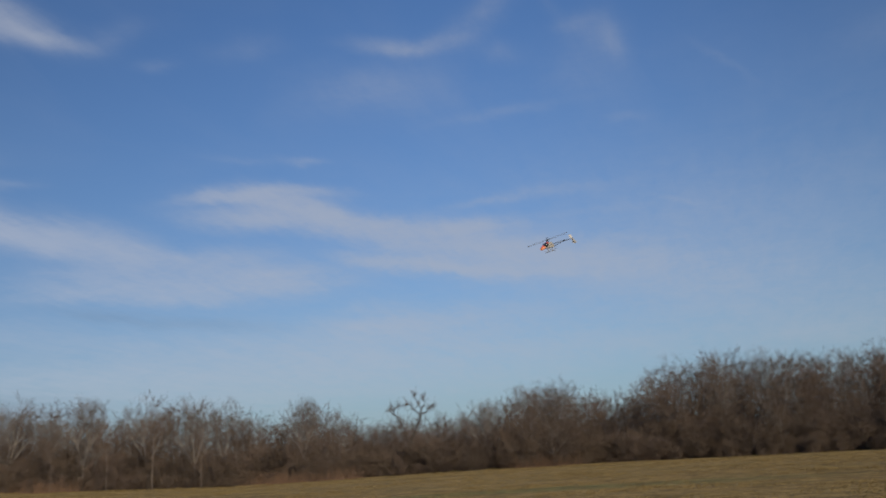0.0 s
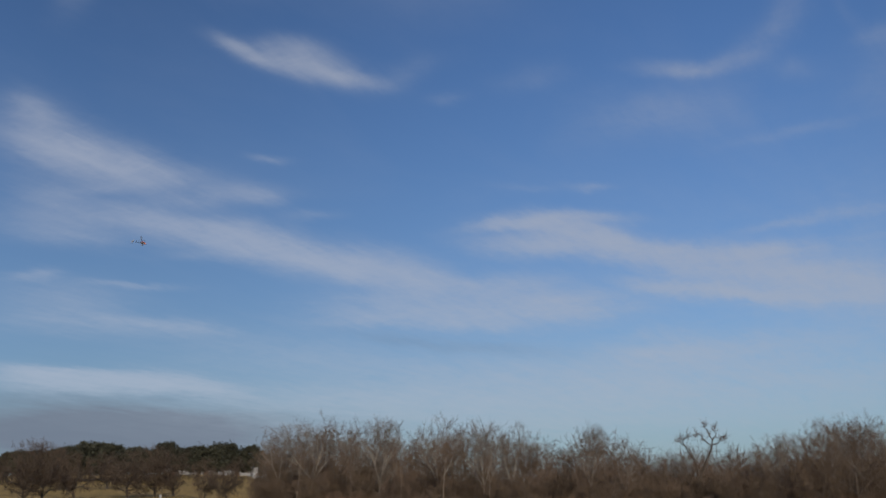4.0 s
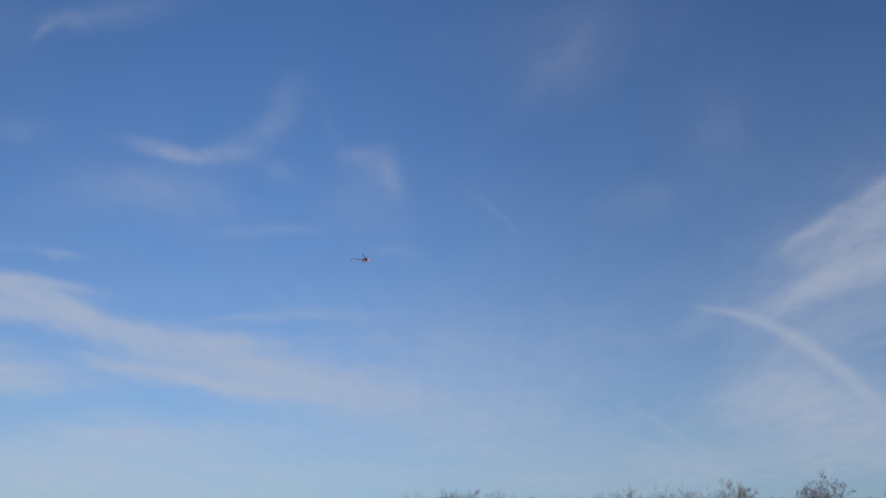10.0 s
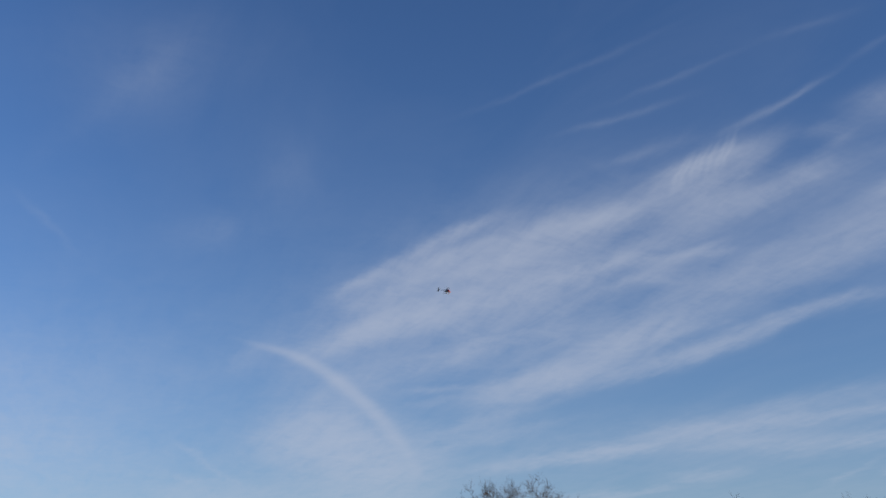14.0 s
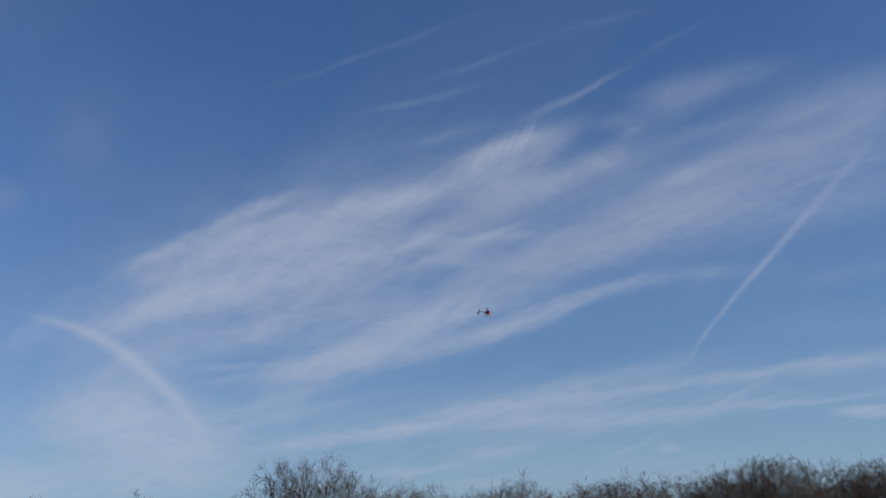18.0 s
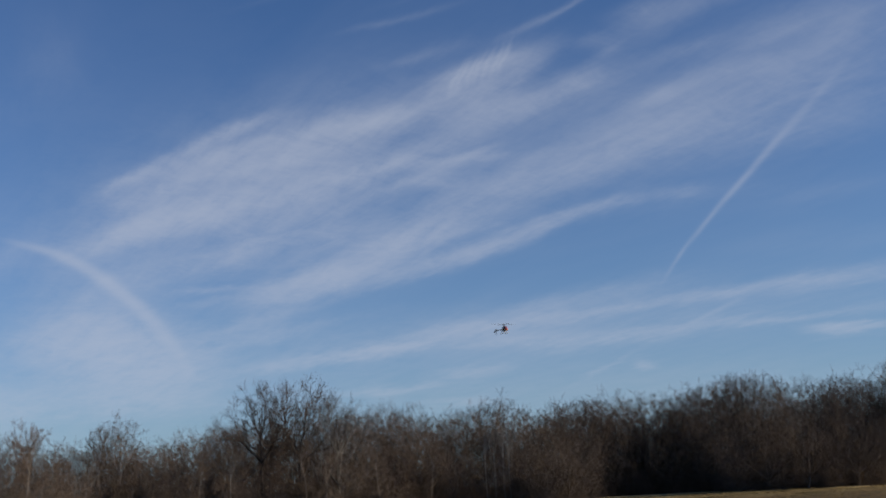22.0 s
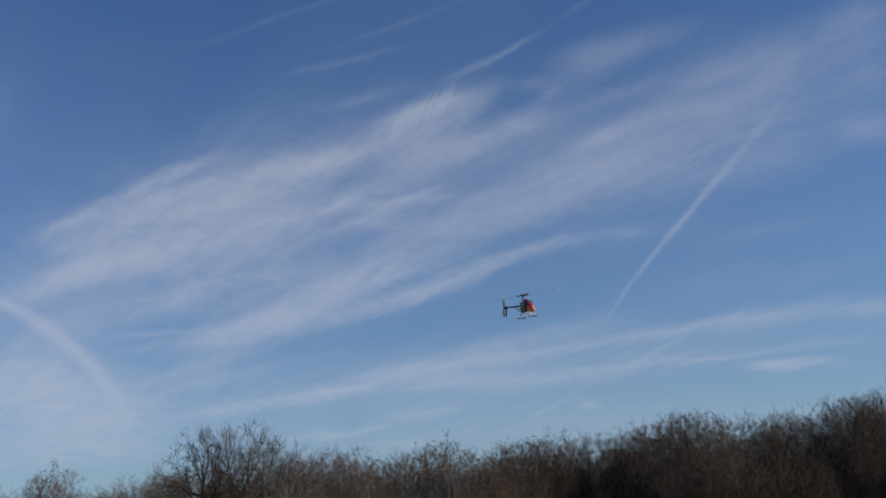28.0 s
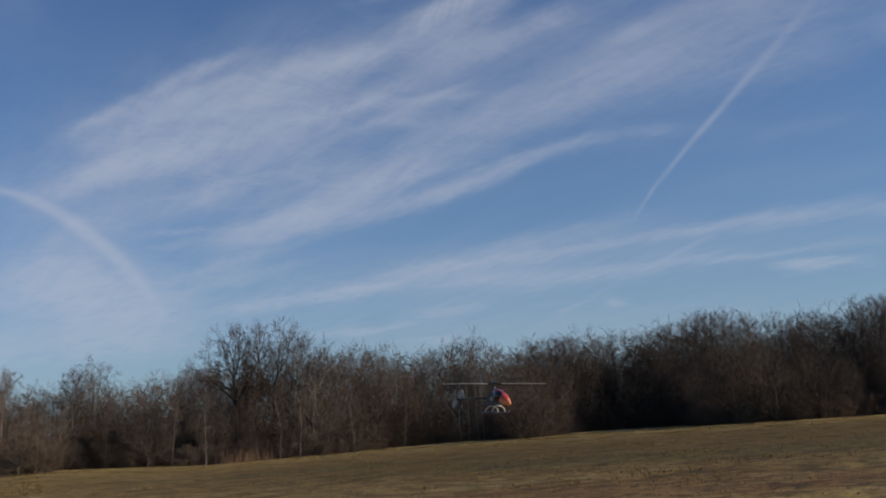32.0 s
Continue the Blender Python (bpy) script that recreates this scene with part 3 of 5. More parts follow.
# ---- building helpers ----
def part(name, bm, mat, parent=None, label="", smooth=False):
    """Links a bmesh as one mesh object under a thing."""
    me = bpy.data.meshes.new(name)
    bm.to_mesh(me)
    bm.free()
    return linked(name, me, mat, parent, label, smooth)


def linked(name, me, mat, parent=None, label="", smooth=False):
    if mat and not me.materials:
        me.materials.append(mat)
    if smooth:
        me.polygons.foreach_set("use_smooth", [True] * len(me.polygons))
    ob = new(name, me)
    ob.parent = parent
    if label:
        tagged(ob, label)
    return ob


def empty(name, m, label, category, group="", kind=""):
    ob = new(name)
    ob.empty_display_size = 0.1
    ob.matrix_basis = m
    return tagged(ob, label, category, group, kind)


def box(bm, size, at=(0, 0, 0), turn=None, bevel=0.0):
    r = bmesh.ops.create_cube(bm, size=1.0)
    m = Matrix.Translation(at) @ (turn or Matrix()) @ Matrix.Diagonal((*size, 1))
    bmesh.ops.transform(bm, matrix=m, verts=r["verts"])
    if bevel:
        edges = list({e for v in r["verts"] for e in v.link_edges})
        bmesh.ops.bevel(bm, geom=edges, offset=bevel, segments=2, profile=0.5, affect="EDGES")


def rod(bm, a, b, r0, r1=None, sides=8):
    a, b = Vector(a), Vector(b)
    d = b - a
    r = bmesh.ops.create_cone(bm, cap_ends=True, segments=sides, radius1=r0, radius2=r1 if r1 is not None else r0, depth=d.length)
    bmesh.ops.transform(bm, matrix=Matrix.Translation((a + b) / 2) @ d.to_track_quat("Z", "Y").to_matrix().to_4x4(), verts=r["verts"])


def ball(bm, at, radii, seg=12):
    r = bmesh.ops.create_uvsphere(bm, u_segments=seg, v_segments=max(6, seg // 2), radius=1.0)
    bmesh.ops.transform(bm, matrix=Matrix.Translation(at) @ Matrix.Diagonal((*radii, 1)), verts=r["verts"])


def tube_mesh(name, segs, sides):
    """One mesh of many tapered sticks: rows of start, end, start radius, end radius."""
    s = np.asarray(segs, dtype=float)
    a, b, r0, r1 = s[:, 0:3], s[:, 3:6], s[:, 6], s[:, 7]
    d = b - a
    d /= np.maximum(np.linalg.norm(d, axis=1, keepdims=True), 1e-6)
    ref = np.where(np.abs(d[:, 2:3]) > 0.9, np.array([[1.0, 0, 0]]), np.array([[0, 0, 1.0]]))
    u = np.cross(d, ref)
    u /= np.maximum(np.linalg.norm(u, axis=1, keepdims=True), 1e-6)
    v = np.cross(d, u)
    n = len(s)
    verts = np.zeros((n, 2 * sides, 3))
    for k in range(sides):
        w = 2 * math.pi * k / sides
        o = math.cos(w) * u + math.sin(w) * v
        verts[:, k] = a + o * r0[:, None]
        verts[:, sides + k] = b + o * r1[:, None]
    quad = np.array([[k, (k + 1) % sides, sides + (k + 1) % sides, sides + k] for k in range(sides)])
    faces = (quad[None] + (np.arange(n) * 2 * sides)[:, None, None]).reshape(-1, 4)
    me = bpy.data.meshes.new(name)
    me.from_pydata(verts.reshape(-1, 3).tolist(), [], faces.tolist())
    return me


# ---- ground ----
BASE_AZ = (-60, -40, -34, -29, -25, -21, -12, -5, 2, 12, 21, 25, 29, 38, 46, 56, 70, 90, 110)
BASE_Z = (1.6, 1.6, 1.8, 1.7, 1.2, 0.7, 0.2, 0.15, 0.2, 0.0, -0.15, 0.5, 1.0, 0.55, 0.85, 1.15, 1.1, 1.0, 0.6)


def ground_z(x, y):
    """Height of the field: a gentle swell up to the wood's edge, and a rise towards the far houses."""
    r, a = math.hypot(x, y), math.degrees(math.atan2(x, y))
    h = np.interp(a, BASE_AZ, BASE_Z, left=0.6, right=0.6)
    s = min(1.0, r / 100.0)
    z = h * s ** 1.3
    if r > 100:
        side = min(1.0, max(0.0, (-20.0 - a) / 5.0)) * min(1.0, max(0.0, (a + 75) / 15))
        z += side * 0.034 * min(r - 100.0, 140.0)
    z += 0.10 * min(1.0, r / 30) * noise.noise((x * 0.05, y * 0.05, 0.3)) + 0.03 * noise.noise((x * 0.3, y * 0.3, 2.0))
    return z - 0.02


def build_ground():
    radii = [0.0] + [1.5 * 1.062 ** k for k in range(132)]
    n_az = 240
    verts, faces = [(0, 0, ground_z(0, 0))], []
    for r in radii[1:]:
        for k in range(n_az):
            w = 2 * math.pi * k / n_az
            x, y = r * math.sin(w), r * math.cos(w)
            verts.append((x, y, ground_z(x, y)))
    for k in range(n_az):
        faces.append((0, 1 + (k + 1) % n_az, 1 + k))
    for i in range(len(radii) - 2):
        o, p = 1 + i * n_az, 1 + (i + 1) * n_az
        for k in range(n_az):
            q = (k + 1) % n_az
            faces.append((o + k, o + q, p + q, p + k))
    me = bpy.data.meshes.new("ground")
    me.from_pydata(verts, [], faces)
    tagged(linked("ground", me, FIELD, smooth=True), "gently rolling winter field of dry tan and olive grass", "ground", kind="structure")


build_ground()


def build_tufts():
    """Uncut tufts of dry and olive grass, thick in patches."""
    rng = np.random.default_rng(21)
    spots = []
    while len(spots) < 36000:
        a, r = rng.uniform(-42, 80), math.sqrt(rng.uniform(26 ** 2, 98 ** 2))
        if r < 64 and rng.random() < (-13 - a) / 12:  # few on the dark swath
            continue
        if a > 35 and r < 75 and rng.random() < 0.6:  # the mown side
            continue
        x, y = r * math.sin(radians(a)), r * math.cos(radians(a))
        thick = noise.noise((x * 0.22, y * 0.22, 4.0)) + 0.6 * noise.noise((x * 0.8, y * 0.8, 9.0))
        if thick + rng.uniform(-0.35, 0.35) > 0.05:
            spots.append((x, y, ground_z(x, y), rng.uniform(0.015, 0.05) * (0.8 + max(0.0, thick)), rng.uniform(0.10, 0.30)))
    s = np.array(spots)
    n, blades = len(s), 7
    w = rng.uniform(0, 2 * math.pi, (n, blades))
    reach = s[:, None, 4] * rng.uniform(0.1, 1.0, (n, blades))
    foot = np.stack([s[:, None, 0] + np.cos(w) * reach, s[:, None, 1] + np.sin(w) * reach, np.repeat(s[:, 2:3] - 0.02, blades, 1)], -1)
    turn = rng.uniform(0, math.pi, (n, blades))
    half = np.stack([np.cos(turn), np.sin(turn), np.zeros_like(turn)], -1) * 0.03
    tip = foot + np.stack([np.cos(w) * 0.06, np.sin(w) * 0.06, s[:, None, 3] * rng.uniform(0.6, 1.2, (n, blades)) + 0.02], -1)
    verts = np.stack([foot - half, foot + half, tip], 2).reshape(-1, 3)
    me = bpy.data.meshes.new("grass_tufts")
    me.from_pydata(verts.tolist(), [], np.arange(len(verts)).reshape(-1, 3).tolist())
    tagged(linked("grass_tufts", me, TUFT), "low tufts of dry tan and olive winter grass", "grass", kind="stuff")


build_tufts()


# ---- bare trees ----
def polar(az, r):
    a = radians(az)
    return r * math.sin(a), r * math.cos(a)


def bough(rng, start, way_, length, r0, steps, wander, lift, taper=0.75):
    """A crooked limb as sticks, with the points along it."""
    out_, p, d = [], np.array(start, float), np.array(way_, float)
    pts = [(p.copy(), d.copy(), r0)]
    for i in range(steps):
        d = d + rng.normal(0, wander, 3)
        d[2] += lift
        d /= np.linalg.norm(d)
        q = p + d * length / steps
        ra, rb = r0 * (1 - taper * i / steps), r0 * (1 - taper * (i + 1) / steps)
        out_.append((*p, *q, ra, rb))
        p = q
        pts.append((p.copy(), d.copy(), rb))
    return out_, pts


def side_way(rng, d, spread):
    """A way that leaves d by about spread degrees."""
    ref = rng.normal(0, 1, 3)
    u = np.cross(d, ref)
    u /= np.linalg.norm(u)
    w = radians(spread * rng.uniform(0.7, 1.3))
    return d * math.cos(w) + u * math.sin(w)


def twig(rng, p, d, spread, length, r, lift=0.0):
    """One straight shoot that leaves the way d by about spread degrees."""
    k = math.tan(radians(spread)) * 0.8
    x, y, z = d[0] + k * rng.gauss(0, 0.6), d[1] + k * rng.gauss(0, 0.6), d[2] + k * rng.gauss(0, 0.6) + lift
    n = length / math.sqrt(x * x + y * y + z * z + 1e-9)
    return (p[0], p[1], p[2], p[0] + x * n, p[1] + y * n, p[2] + z * n, r, r * 0.5)


def bare_tree_meshes(seed, height=10.0, fork=0.28, leaders=3, open_=24, levels=6, trunk_r=0.16, twig_r=0.0065, shoots=3, stems=1, lift=0.06, shrink=0.76, wander=0.08, crook=0.0, wide=0.0, shape=None, low=0.0):
    """Two meshes: the trunk with its limbs, and the crown of branches and twigs that fork up and out. shape: the crown's
    half width, middle and half height as shares of the height; low: limbs that leave the trunk near the ground."""
    rng = np.random.default_rng(seed)
    wood, fine = [], []
    lumps = rng.uniform(-9, 9, 3)
    shoot_rng = random.Random(seed)

    def outside(p):
        if not shape:
            return False
        x, y, z = p[0] / (shape[0] * height), p[1] / (shape[0] * height), (p[2] / height - shape[1]) / shape[2]
        z = z if z > 0 else 0.6 * z
        return x * x + y * y + z * z > 1.0 + 0.45 * noise.noise((x * 1.6 + lumps[0], y * 1.6 + lumps[1], z * 1.6 + lumps[2]))

    def grow(p, d, length, r, level):
        thick = r > trunk_r * 0.30 and level < 3
        sticks, pts = bough(rng, p, d, length, r, 3 if level < 4 else 2, wander + (crook if level < 4 else 0), lift, 0.3)
        past = next((k for k in range(1, len(pts)) if outside(pts[k][0])), 0)
        if past:
            sticks, pts = sticks[:past], pts[:past + 1]
            sticks[-1] = (*sticks[-1][:3], *(0.5 * np.array(sticks[-1][:3]) + 0.5 * np.array(sticks[-1][3:6])), *sticks[-1][6:])
            pts[-1] = (np.array(sticks[-1][3:6]), *pts[-1][1:])
        (wood if thick else fine).extend(sticks)
        if level >= levels:
            for q, w, _r in pts[1:]:
                for _ in range(shoots):
                    fine.append(twig(shoot_rng, q, w, 52, min(length * shoot_rng.uniform(0.5, 1.0), 0.08 * height), twig_r))
            return
        q, w, _r = pts[-1]
        if past:  # at the crown's skin the limb ends in short forks that turn back along it
            home = np.array((0, 0, shape[1] * height)) - q
            home /= max(0.1, np.linalg.norm(home))
            for _ in range(2):
                e = side_way(rng, w, 60) + 0.45 * home
                grow(q, e / np.linalg.norm(e), length * 0.6 * rng.uniform(0.7, 1.2), max(r * 0.55, twig_r), level + 1)
            return
        n = 2 + (rng.random() < 0.45)
        turn = rng.uniform(0, 2 * math.pi)
        ref = np.cross(w, (0.3, 0.9, 0.1))
        ref /= np.linalg.norm(ref)
        oth = np.cross(w, ref)
        for k in range(n):
            a = radians(open_ * rng.uniform(0.55, 1.35))
            t_ = turn + 2 * math.pi * k / n
            grow(q, w * math.cos(a) + (ref * math.cos(t_) + oth * math.sin(t_)) * math.sin(a), length * shrink * rng.uniform(0.8, 1.15), max(r * 0.63, twig_r), level + 1)
        if level >= 1:
            for q, w, _r in pts[1:-1]:
                grow(q, side_way(rng, w, 48), length * 0.55 * rng.uniform(0.7, 1.2), max(r * 0.34, twig_r), min(levels, level + 2))

    for s in range(stems):
        lean = rng.normal(0, 0.22 if stems > 1 else 0.05, 2)
        start = (rng.normal(0, 0.03 * height * (stems > 1)), rng.normal(0, 0.03 * height * (stems > 1)), -0.03 * height)
        trunk, tp = bough(rng, start, (lean[0], lean[1], 1.0), height * (fork + 0.03), trunk_r, 5, 0.05 + crook * 0.5, 0.05)
        wood += [(*a[:6], trunk_r * (1 - 0.07 * k), trunk_r * (1 - 0.07 * (k + 1))) for k, a in enumerate(trunk)]
        q, w, _r = tp[-1]
        first = height * (1 - fork) * 0.30
        turn = rng.uniform(0, 6)
        for k in range(leaders):
            a, t_ = radians((open_ + wide) * rng.uniform(0.6, 1.25) * (0.35 if k == 0 else 1.0)), turn + 2 * math.pi * k / max(1, leaders - 1)
            grow(q, (math.sin(a) * math.cos(t_), math.sin(a) * math.sin(t_), math.cos(a)), first * rng.uniform(0.85, 1.15), trunk_r * 0.62, 1)
        for k in range(leaders):
            q, w, _r = tp[2 + k % 3]
            grow(q, side_way(rng, w, 58), first * rng.uniform(0.5, 0.8), trunk_r * 0.35, 2)
        for k in range(round(low * 8)):
            q, w, _r = tp[1 + k % 4]
            out_way = side_way(rng, w, 72)
            grow(q, out_way, first * rng.uniform(0.7, 1.1), trunk_r * 0.3, 2)
    wood, fine = np.array(wood), np.array(fine)
    top = np.percentile(fine[:, 5], 99.7)
    for m in (wood, fine):
        up = np.maximum(m[:, [2, 5]], 0)
        m[:, [2, 5]] = np.where(m[:, [2, 5]] > 0, up * height / top, m[:, [2, 5]])
    return tube_mesh("trunk", wood, 6), tube_mesh("crown", fine, 3)


def stamp(kind, mats):
    meshes = kind
    for me, mat in zip(meshes, mats):
        me.materials.append(mat)
    return meshes


# darker twig and bark; in the right-hand wood they also paint in its shade
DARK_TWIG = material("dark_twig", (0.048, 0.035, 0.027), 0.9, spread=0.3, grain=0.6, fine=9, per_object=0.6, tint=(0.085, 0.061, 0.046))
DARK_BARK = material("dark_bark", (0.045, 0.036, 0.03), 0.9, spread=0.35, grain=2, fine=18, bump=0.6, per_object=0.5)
MID_BARK = material("mid_bark", (0.17, 0.14, 0.115), 0.9, spread=0.35, grain=1.5, fine=14, bump=0.6, per_object=0.4)
UPRIGHT = [stamp(bare_tree_meshes(11 + i, leaders=4, open_=27, fork=0.16, trunk_r=0.10, lift=0.02, wide=12, twig_r=0.006, shoots=3, shape=(0.25, 0.58, 0.43), low=0.5), (BARK, TWIG)) for i in range(3)]
BROAD = [stamp(bare_tree_meshes(31 + i, leaders=5, open_=31, fork=0.2, trunk_r=0.12, lift=0.01, wide=20, twig_r=0.006, shoots=3, shape=(0.33, 0.62, 0.39), low=0.4), (BARK, TWIG)) for i in range(3)]
DARK_SHADED = [stamp(bare_tree_meshes(41 + i, leaders=5, open_=31, fork=0.2, trunk_r=0.12, lift=0.01, crook=0.03, twig_r=0.006, wide=20, shoots=3, shape=(0.31, 0.60, 0.41), low=0.6), (DARK_BARK, DARK_TWIG)) for i in range(3)]
PALE = [stamp(bare_tree_meshes(51 + i, leaders=4, open_=24, fork=0.24, trunk_r=0.10, lift=0.03, wide=10, levels=5, twig_r=0.008, shoots=3, shape=(0.27, 0.64, 0.37)), (PALE_BARK, GREY_TWIG)) for i in range(4)]
THIN = [stamp(bare_tree_meshes(71 + i, leaders=3, open_=25, lift=0.03, fork=0.46, trunk_r=0.10, levels=5, twig_r=0.008, shape=(0.2, 0.72, 0.3)), (MID_BARK, TWIG)) for i in range(2)]
GREAT = [stamp(bare_tree_meshes(81 + i, leaders=4, open_=31, fork=0.42, trunk_r=0.20, lift=0.01, crook=0.06, twig_r=0.008, wide=18), (DARK_BARK, DARK_TWIG)) for i in range(2)]
SHRUB = [stamp(bare_tree_meshes(91 + i, height=3.2, stems=6, leaders=2, open_=30, wide=14, fork=0.08, trunk_r=0.03, levels=4, twig_r=0.006, shoots=4, shape=(0.5, 0.42, 0.58), low=0.25), (BARK, BRUSH)) for i in range(3)]
DARK_SHRUB = [stamp(bare_tree_meshes(96 + i, height=3.2, stems=6, leaders=2, open_=30, wide=14, fork=0.08, trunk_r=0.03, levels=4, twig_r=0.006, shoots=4, shape=(0.5, 0.42, 0.58), low=0.25), (DARK_BARK, TWIG)) for i in range(2)]
BUSHY = [stamp(bare_tree_meshes(121 + i, leaders=5, open_=32, wide=26, fork=0.12, trunk_r=0.10, lift=0.0, twig_r=0.006, shoots=3, shape=(0.38, 0.50, 0.51), low=1.2), (BARK, BRUSH)) for i in range(3)]
ROUND = [stamp(bare_tree_meshes(111 + i, height=4.6, leaders=6, open_=33, wide=34, fork=0.2, trunk_r=0.12, levels=6, lift=0.0, twig_r=0.006, shoots=3, shape=(0.46, 0.62, 0.39)), (DARK_BARK, DARK_TWIG)) for i in range(3)]


def gnarled_meshes():
    """A half-dead tree: two stems from one foot, crooked limbs with sparse tufts, about 10 m tall."""
    rng = np.random.default_rng(136)
    wood, fine = [], []

    def limb(r0, r1, *way_points):
        pts = [np.array((x * 10, rng.normal(0, 0.25), z * 10)) for x, z in way_points]
        n = len(pts) - 1
        for k, (p, q) in enumerate(zip(pts, pts[1:])):
            mid = (p + q) / 2 + rng.normal(0, 0.14, 3)
            ra, rb = r0 + (r1 - r0) * k / n, r0 + (r1 - r0) * (k + 1) / n
            wood.extend(((*p, *mid, ra, (ra + rb) / 2), (*mid, *q, (ra + rb) / 2, rb)))
            if k:
                for _ in range(6):
                    br, bp = bough(rng, mid, side_way(rng, (q - p) / np.linalg.norm(q - p), 60), rng.uniform(0.5, 1.1), 0.035, 3, 0.3, 0.04, 0.5)
                    fine.extend(br)
                    for u, d, _r in bp[1:]:
                        fine.extend(bough(rng, u, side_way(rng, d, 55), rng.uniform(0.25, 0.6), 0.018, 2, 0.25, 0.05)[0])
        d = (pts[-1] - pts[-2]) / np.linalg.norm(pts[-1] - pts[-2])
        for _ in range(9):
            br, bp = bough(rng, pts[-1] - d * rng.uniform(0, 0.5), side_way(rng, d, 50), rng.uniform(0.4, 1.0), 0.026, 3, 0.3, 0.02, 0.5)
            fine.extend(br)
            for u, w, _r in bp[1:]:
                fine.extend(bough(rng, u, side_way(rng, w, 55), rng.uniform(0.2, 0.5), 0.014, 2, 0.25, 0.05)[0])

    limb(0.20, 0.13, (0, -0.03), (0.01, 0.2), (0.03, 0.42), (0.12, 0.56), (0.20, 0.68))
    limb(0.12, 0.04, (0.20, 0.68), (0.22, 0.78), (0.15, 0.90), (0.12, 0.98))
    limb(0.10, 0.04, (0.20, 0.70), (0.10, 0.78), (0.06, 0.84), (-0.01, 0.86))
    limb(0.10, 0.04, (0.21, 0.72), (0.30, 0.74), (0.35, 0.82), (0.40, 0.80))
    limb(0.08, 0.03, (0.22, 0.78), (0.28, 0.86), (0.27, 0.94))
    limb(0.15, 0.10, (0, -0.03), (-0.01, 0.3), (-0.05, 0.55), (-0.15, 0.66))
    limb(0.10, 0.04, (-0.15, 0.66), (-0.21, 0.74), (-0.20, 0.81), (-0.12, 0.83))
    limb(0.07, 0.03, (-0.19, 0.72), (-0.25, 0.76), (-0.26, 0.81))
    return tube_mesh("trunk", np.array(wood), 6), tube_mesh("crown", np.array(fine), 3)


GNARLED = stamp(gnarled_meshes(), (DARK_BARK, TWIG))
TREES = random.Random(5)


def plant(kind, name, az, r, tall, base, wide=1.0, label="", category="tree", group="", turn=None):
    """A tree of a kind at a bearing and distance, grown to a height of about tall metres."""
    x, y = polar(az, r)
    k = tall / base
    m = pose(x, y, ground_z(x, y) - 0.02, 0, 0, TREES.uniform(0, 360) if turn is None else turn) @ Matrix.Diagonal((k * wide, k * wide, k, 1))
    root = empty(name, m, label, category, group)
    linked("trunk", kind[0], None, root)
    linked("crown", kind[1], None, root)
    return root


TOP_AZ = (-24.5, -22.4, -20.9, -19.4, -17.9, -17.1, -15.2, -13.4, -12, -10.5, -9.4, -7.9, -6.2, -5.1, -3.6, -0.8, 0.5, 2.3, 4.6, 6.3, 7.3, 9, 9.7, 11.5, 13, 16.2, 20, 23,
          26.8, 30.4, 33.9, 35.6, 37, 44.5, 47.2, 48, 49.2, 51.3, 53.4, 55.2, 57.3, 58.7, 60.8, 63.8, 65.6, 68.3, 70.5, 72, 80)
TOP_EL = (3.3, 4.0, 3.4, 3.7, 3.5, 2.75, 3.85, 3.65, 3.4, 2.75, 2.2, 3.15, 2.45, 1.6, 1.9, 1.85, 1.85, 2.55, 3.2, 2.9, 2.5, 2.5, 2.9, 3.85, 4.05, 3.95, 3.9, 4.0,
          4.0, 3.6, 3.5, 3.95, 4.1, 4.7, 4.55, 4.0, 4.35, 4.8, 4.1, 4.35, 4.8, 4.4, 4.55, 5.2, 4.7, 4.65, 4.85, 5.2, 5.2)


def tall_at(az, r):
    x, y = polar(az, r)
    return r * math.tan(radians(float(np.interp(az, TOP_AZ, TOP_EL)))) + 1.6 - ground_z(x, y)


EDGE_AZ = (-25, 21, 26, 28, 30, 31.2, 35, 36.6, 44, 46.5, 49.5, 51.6, 52.4, 55.2, 56.4, 61.5, 62.6, 68, 72, 90)
EDGE_R = (97, 97, 93, 90, 90, 98, 98, 94, 95, 102, 111, 111, 97, 97, 113, 114, 98, 98, 102, 102)


def edge(az):
    """Distance of the wood's edge at a bearing."""
    return float(np.interp(az, EDGE_AZ, EDGE_R))


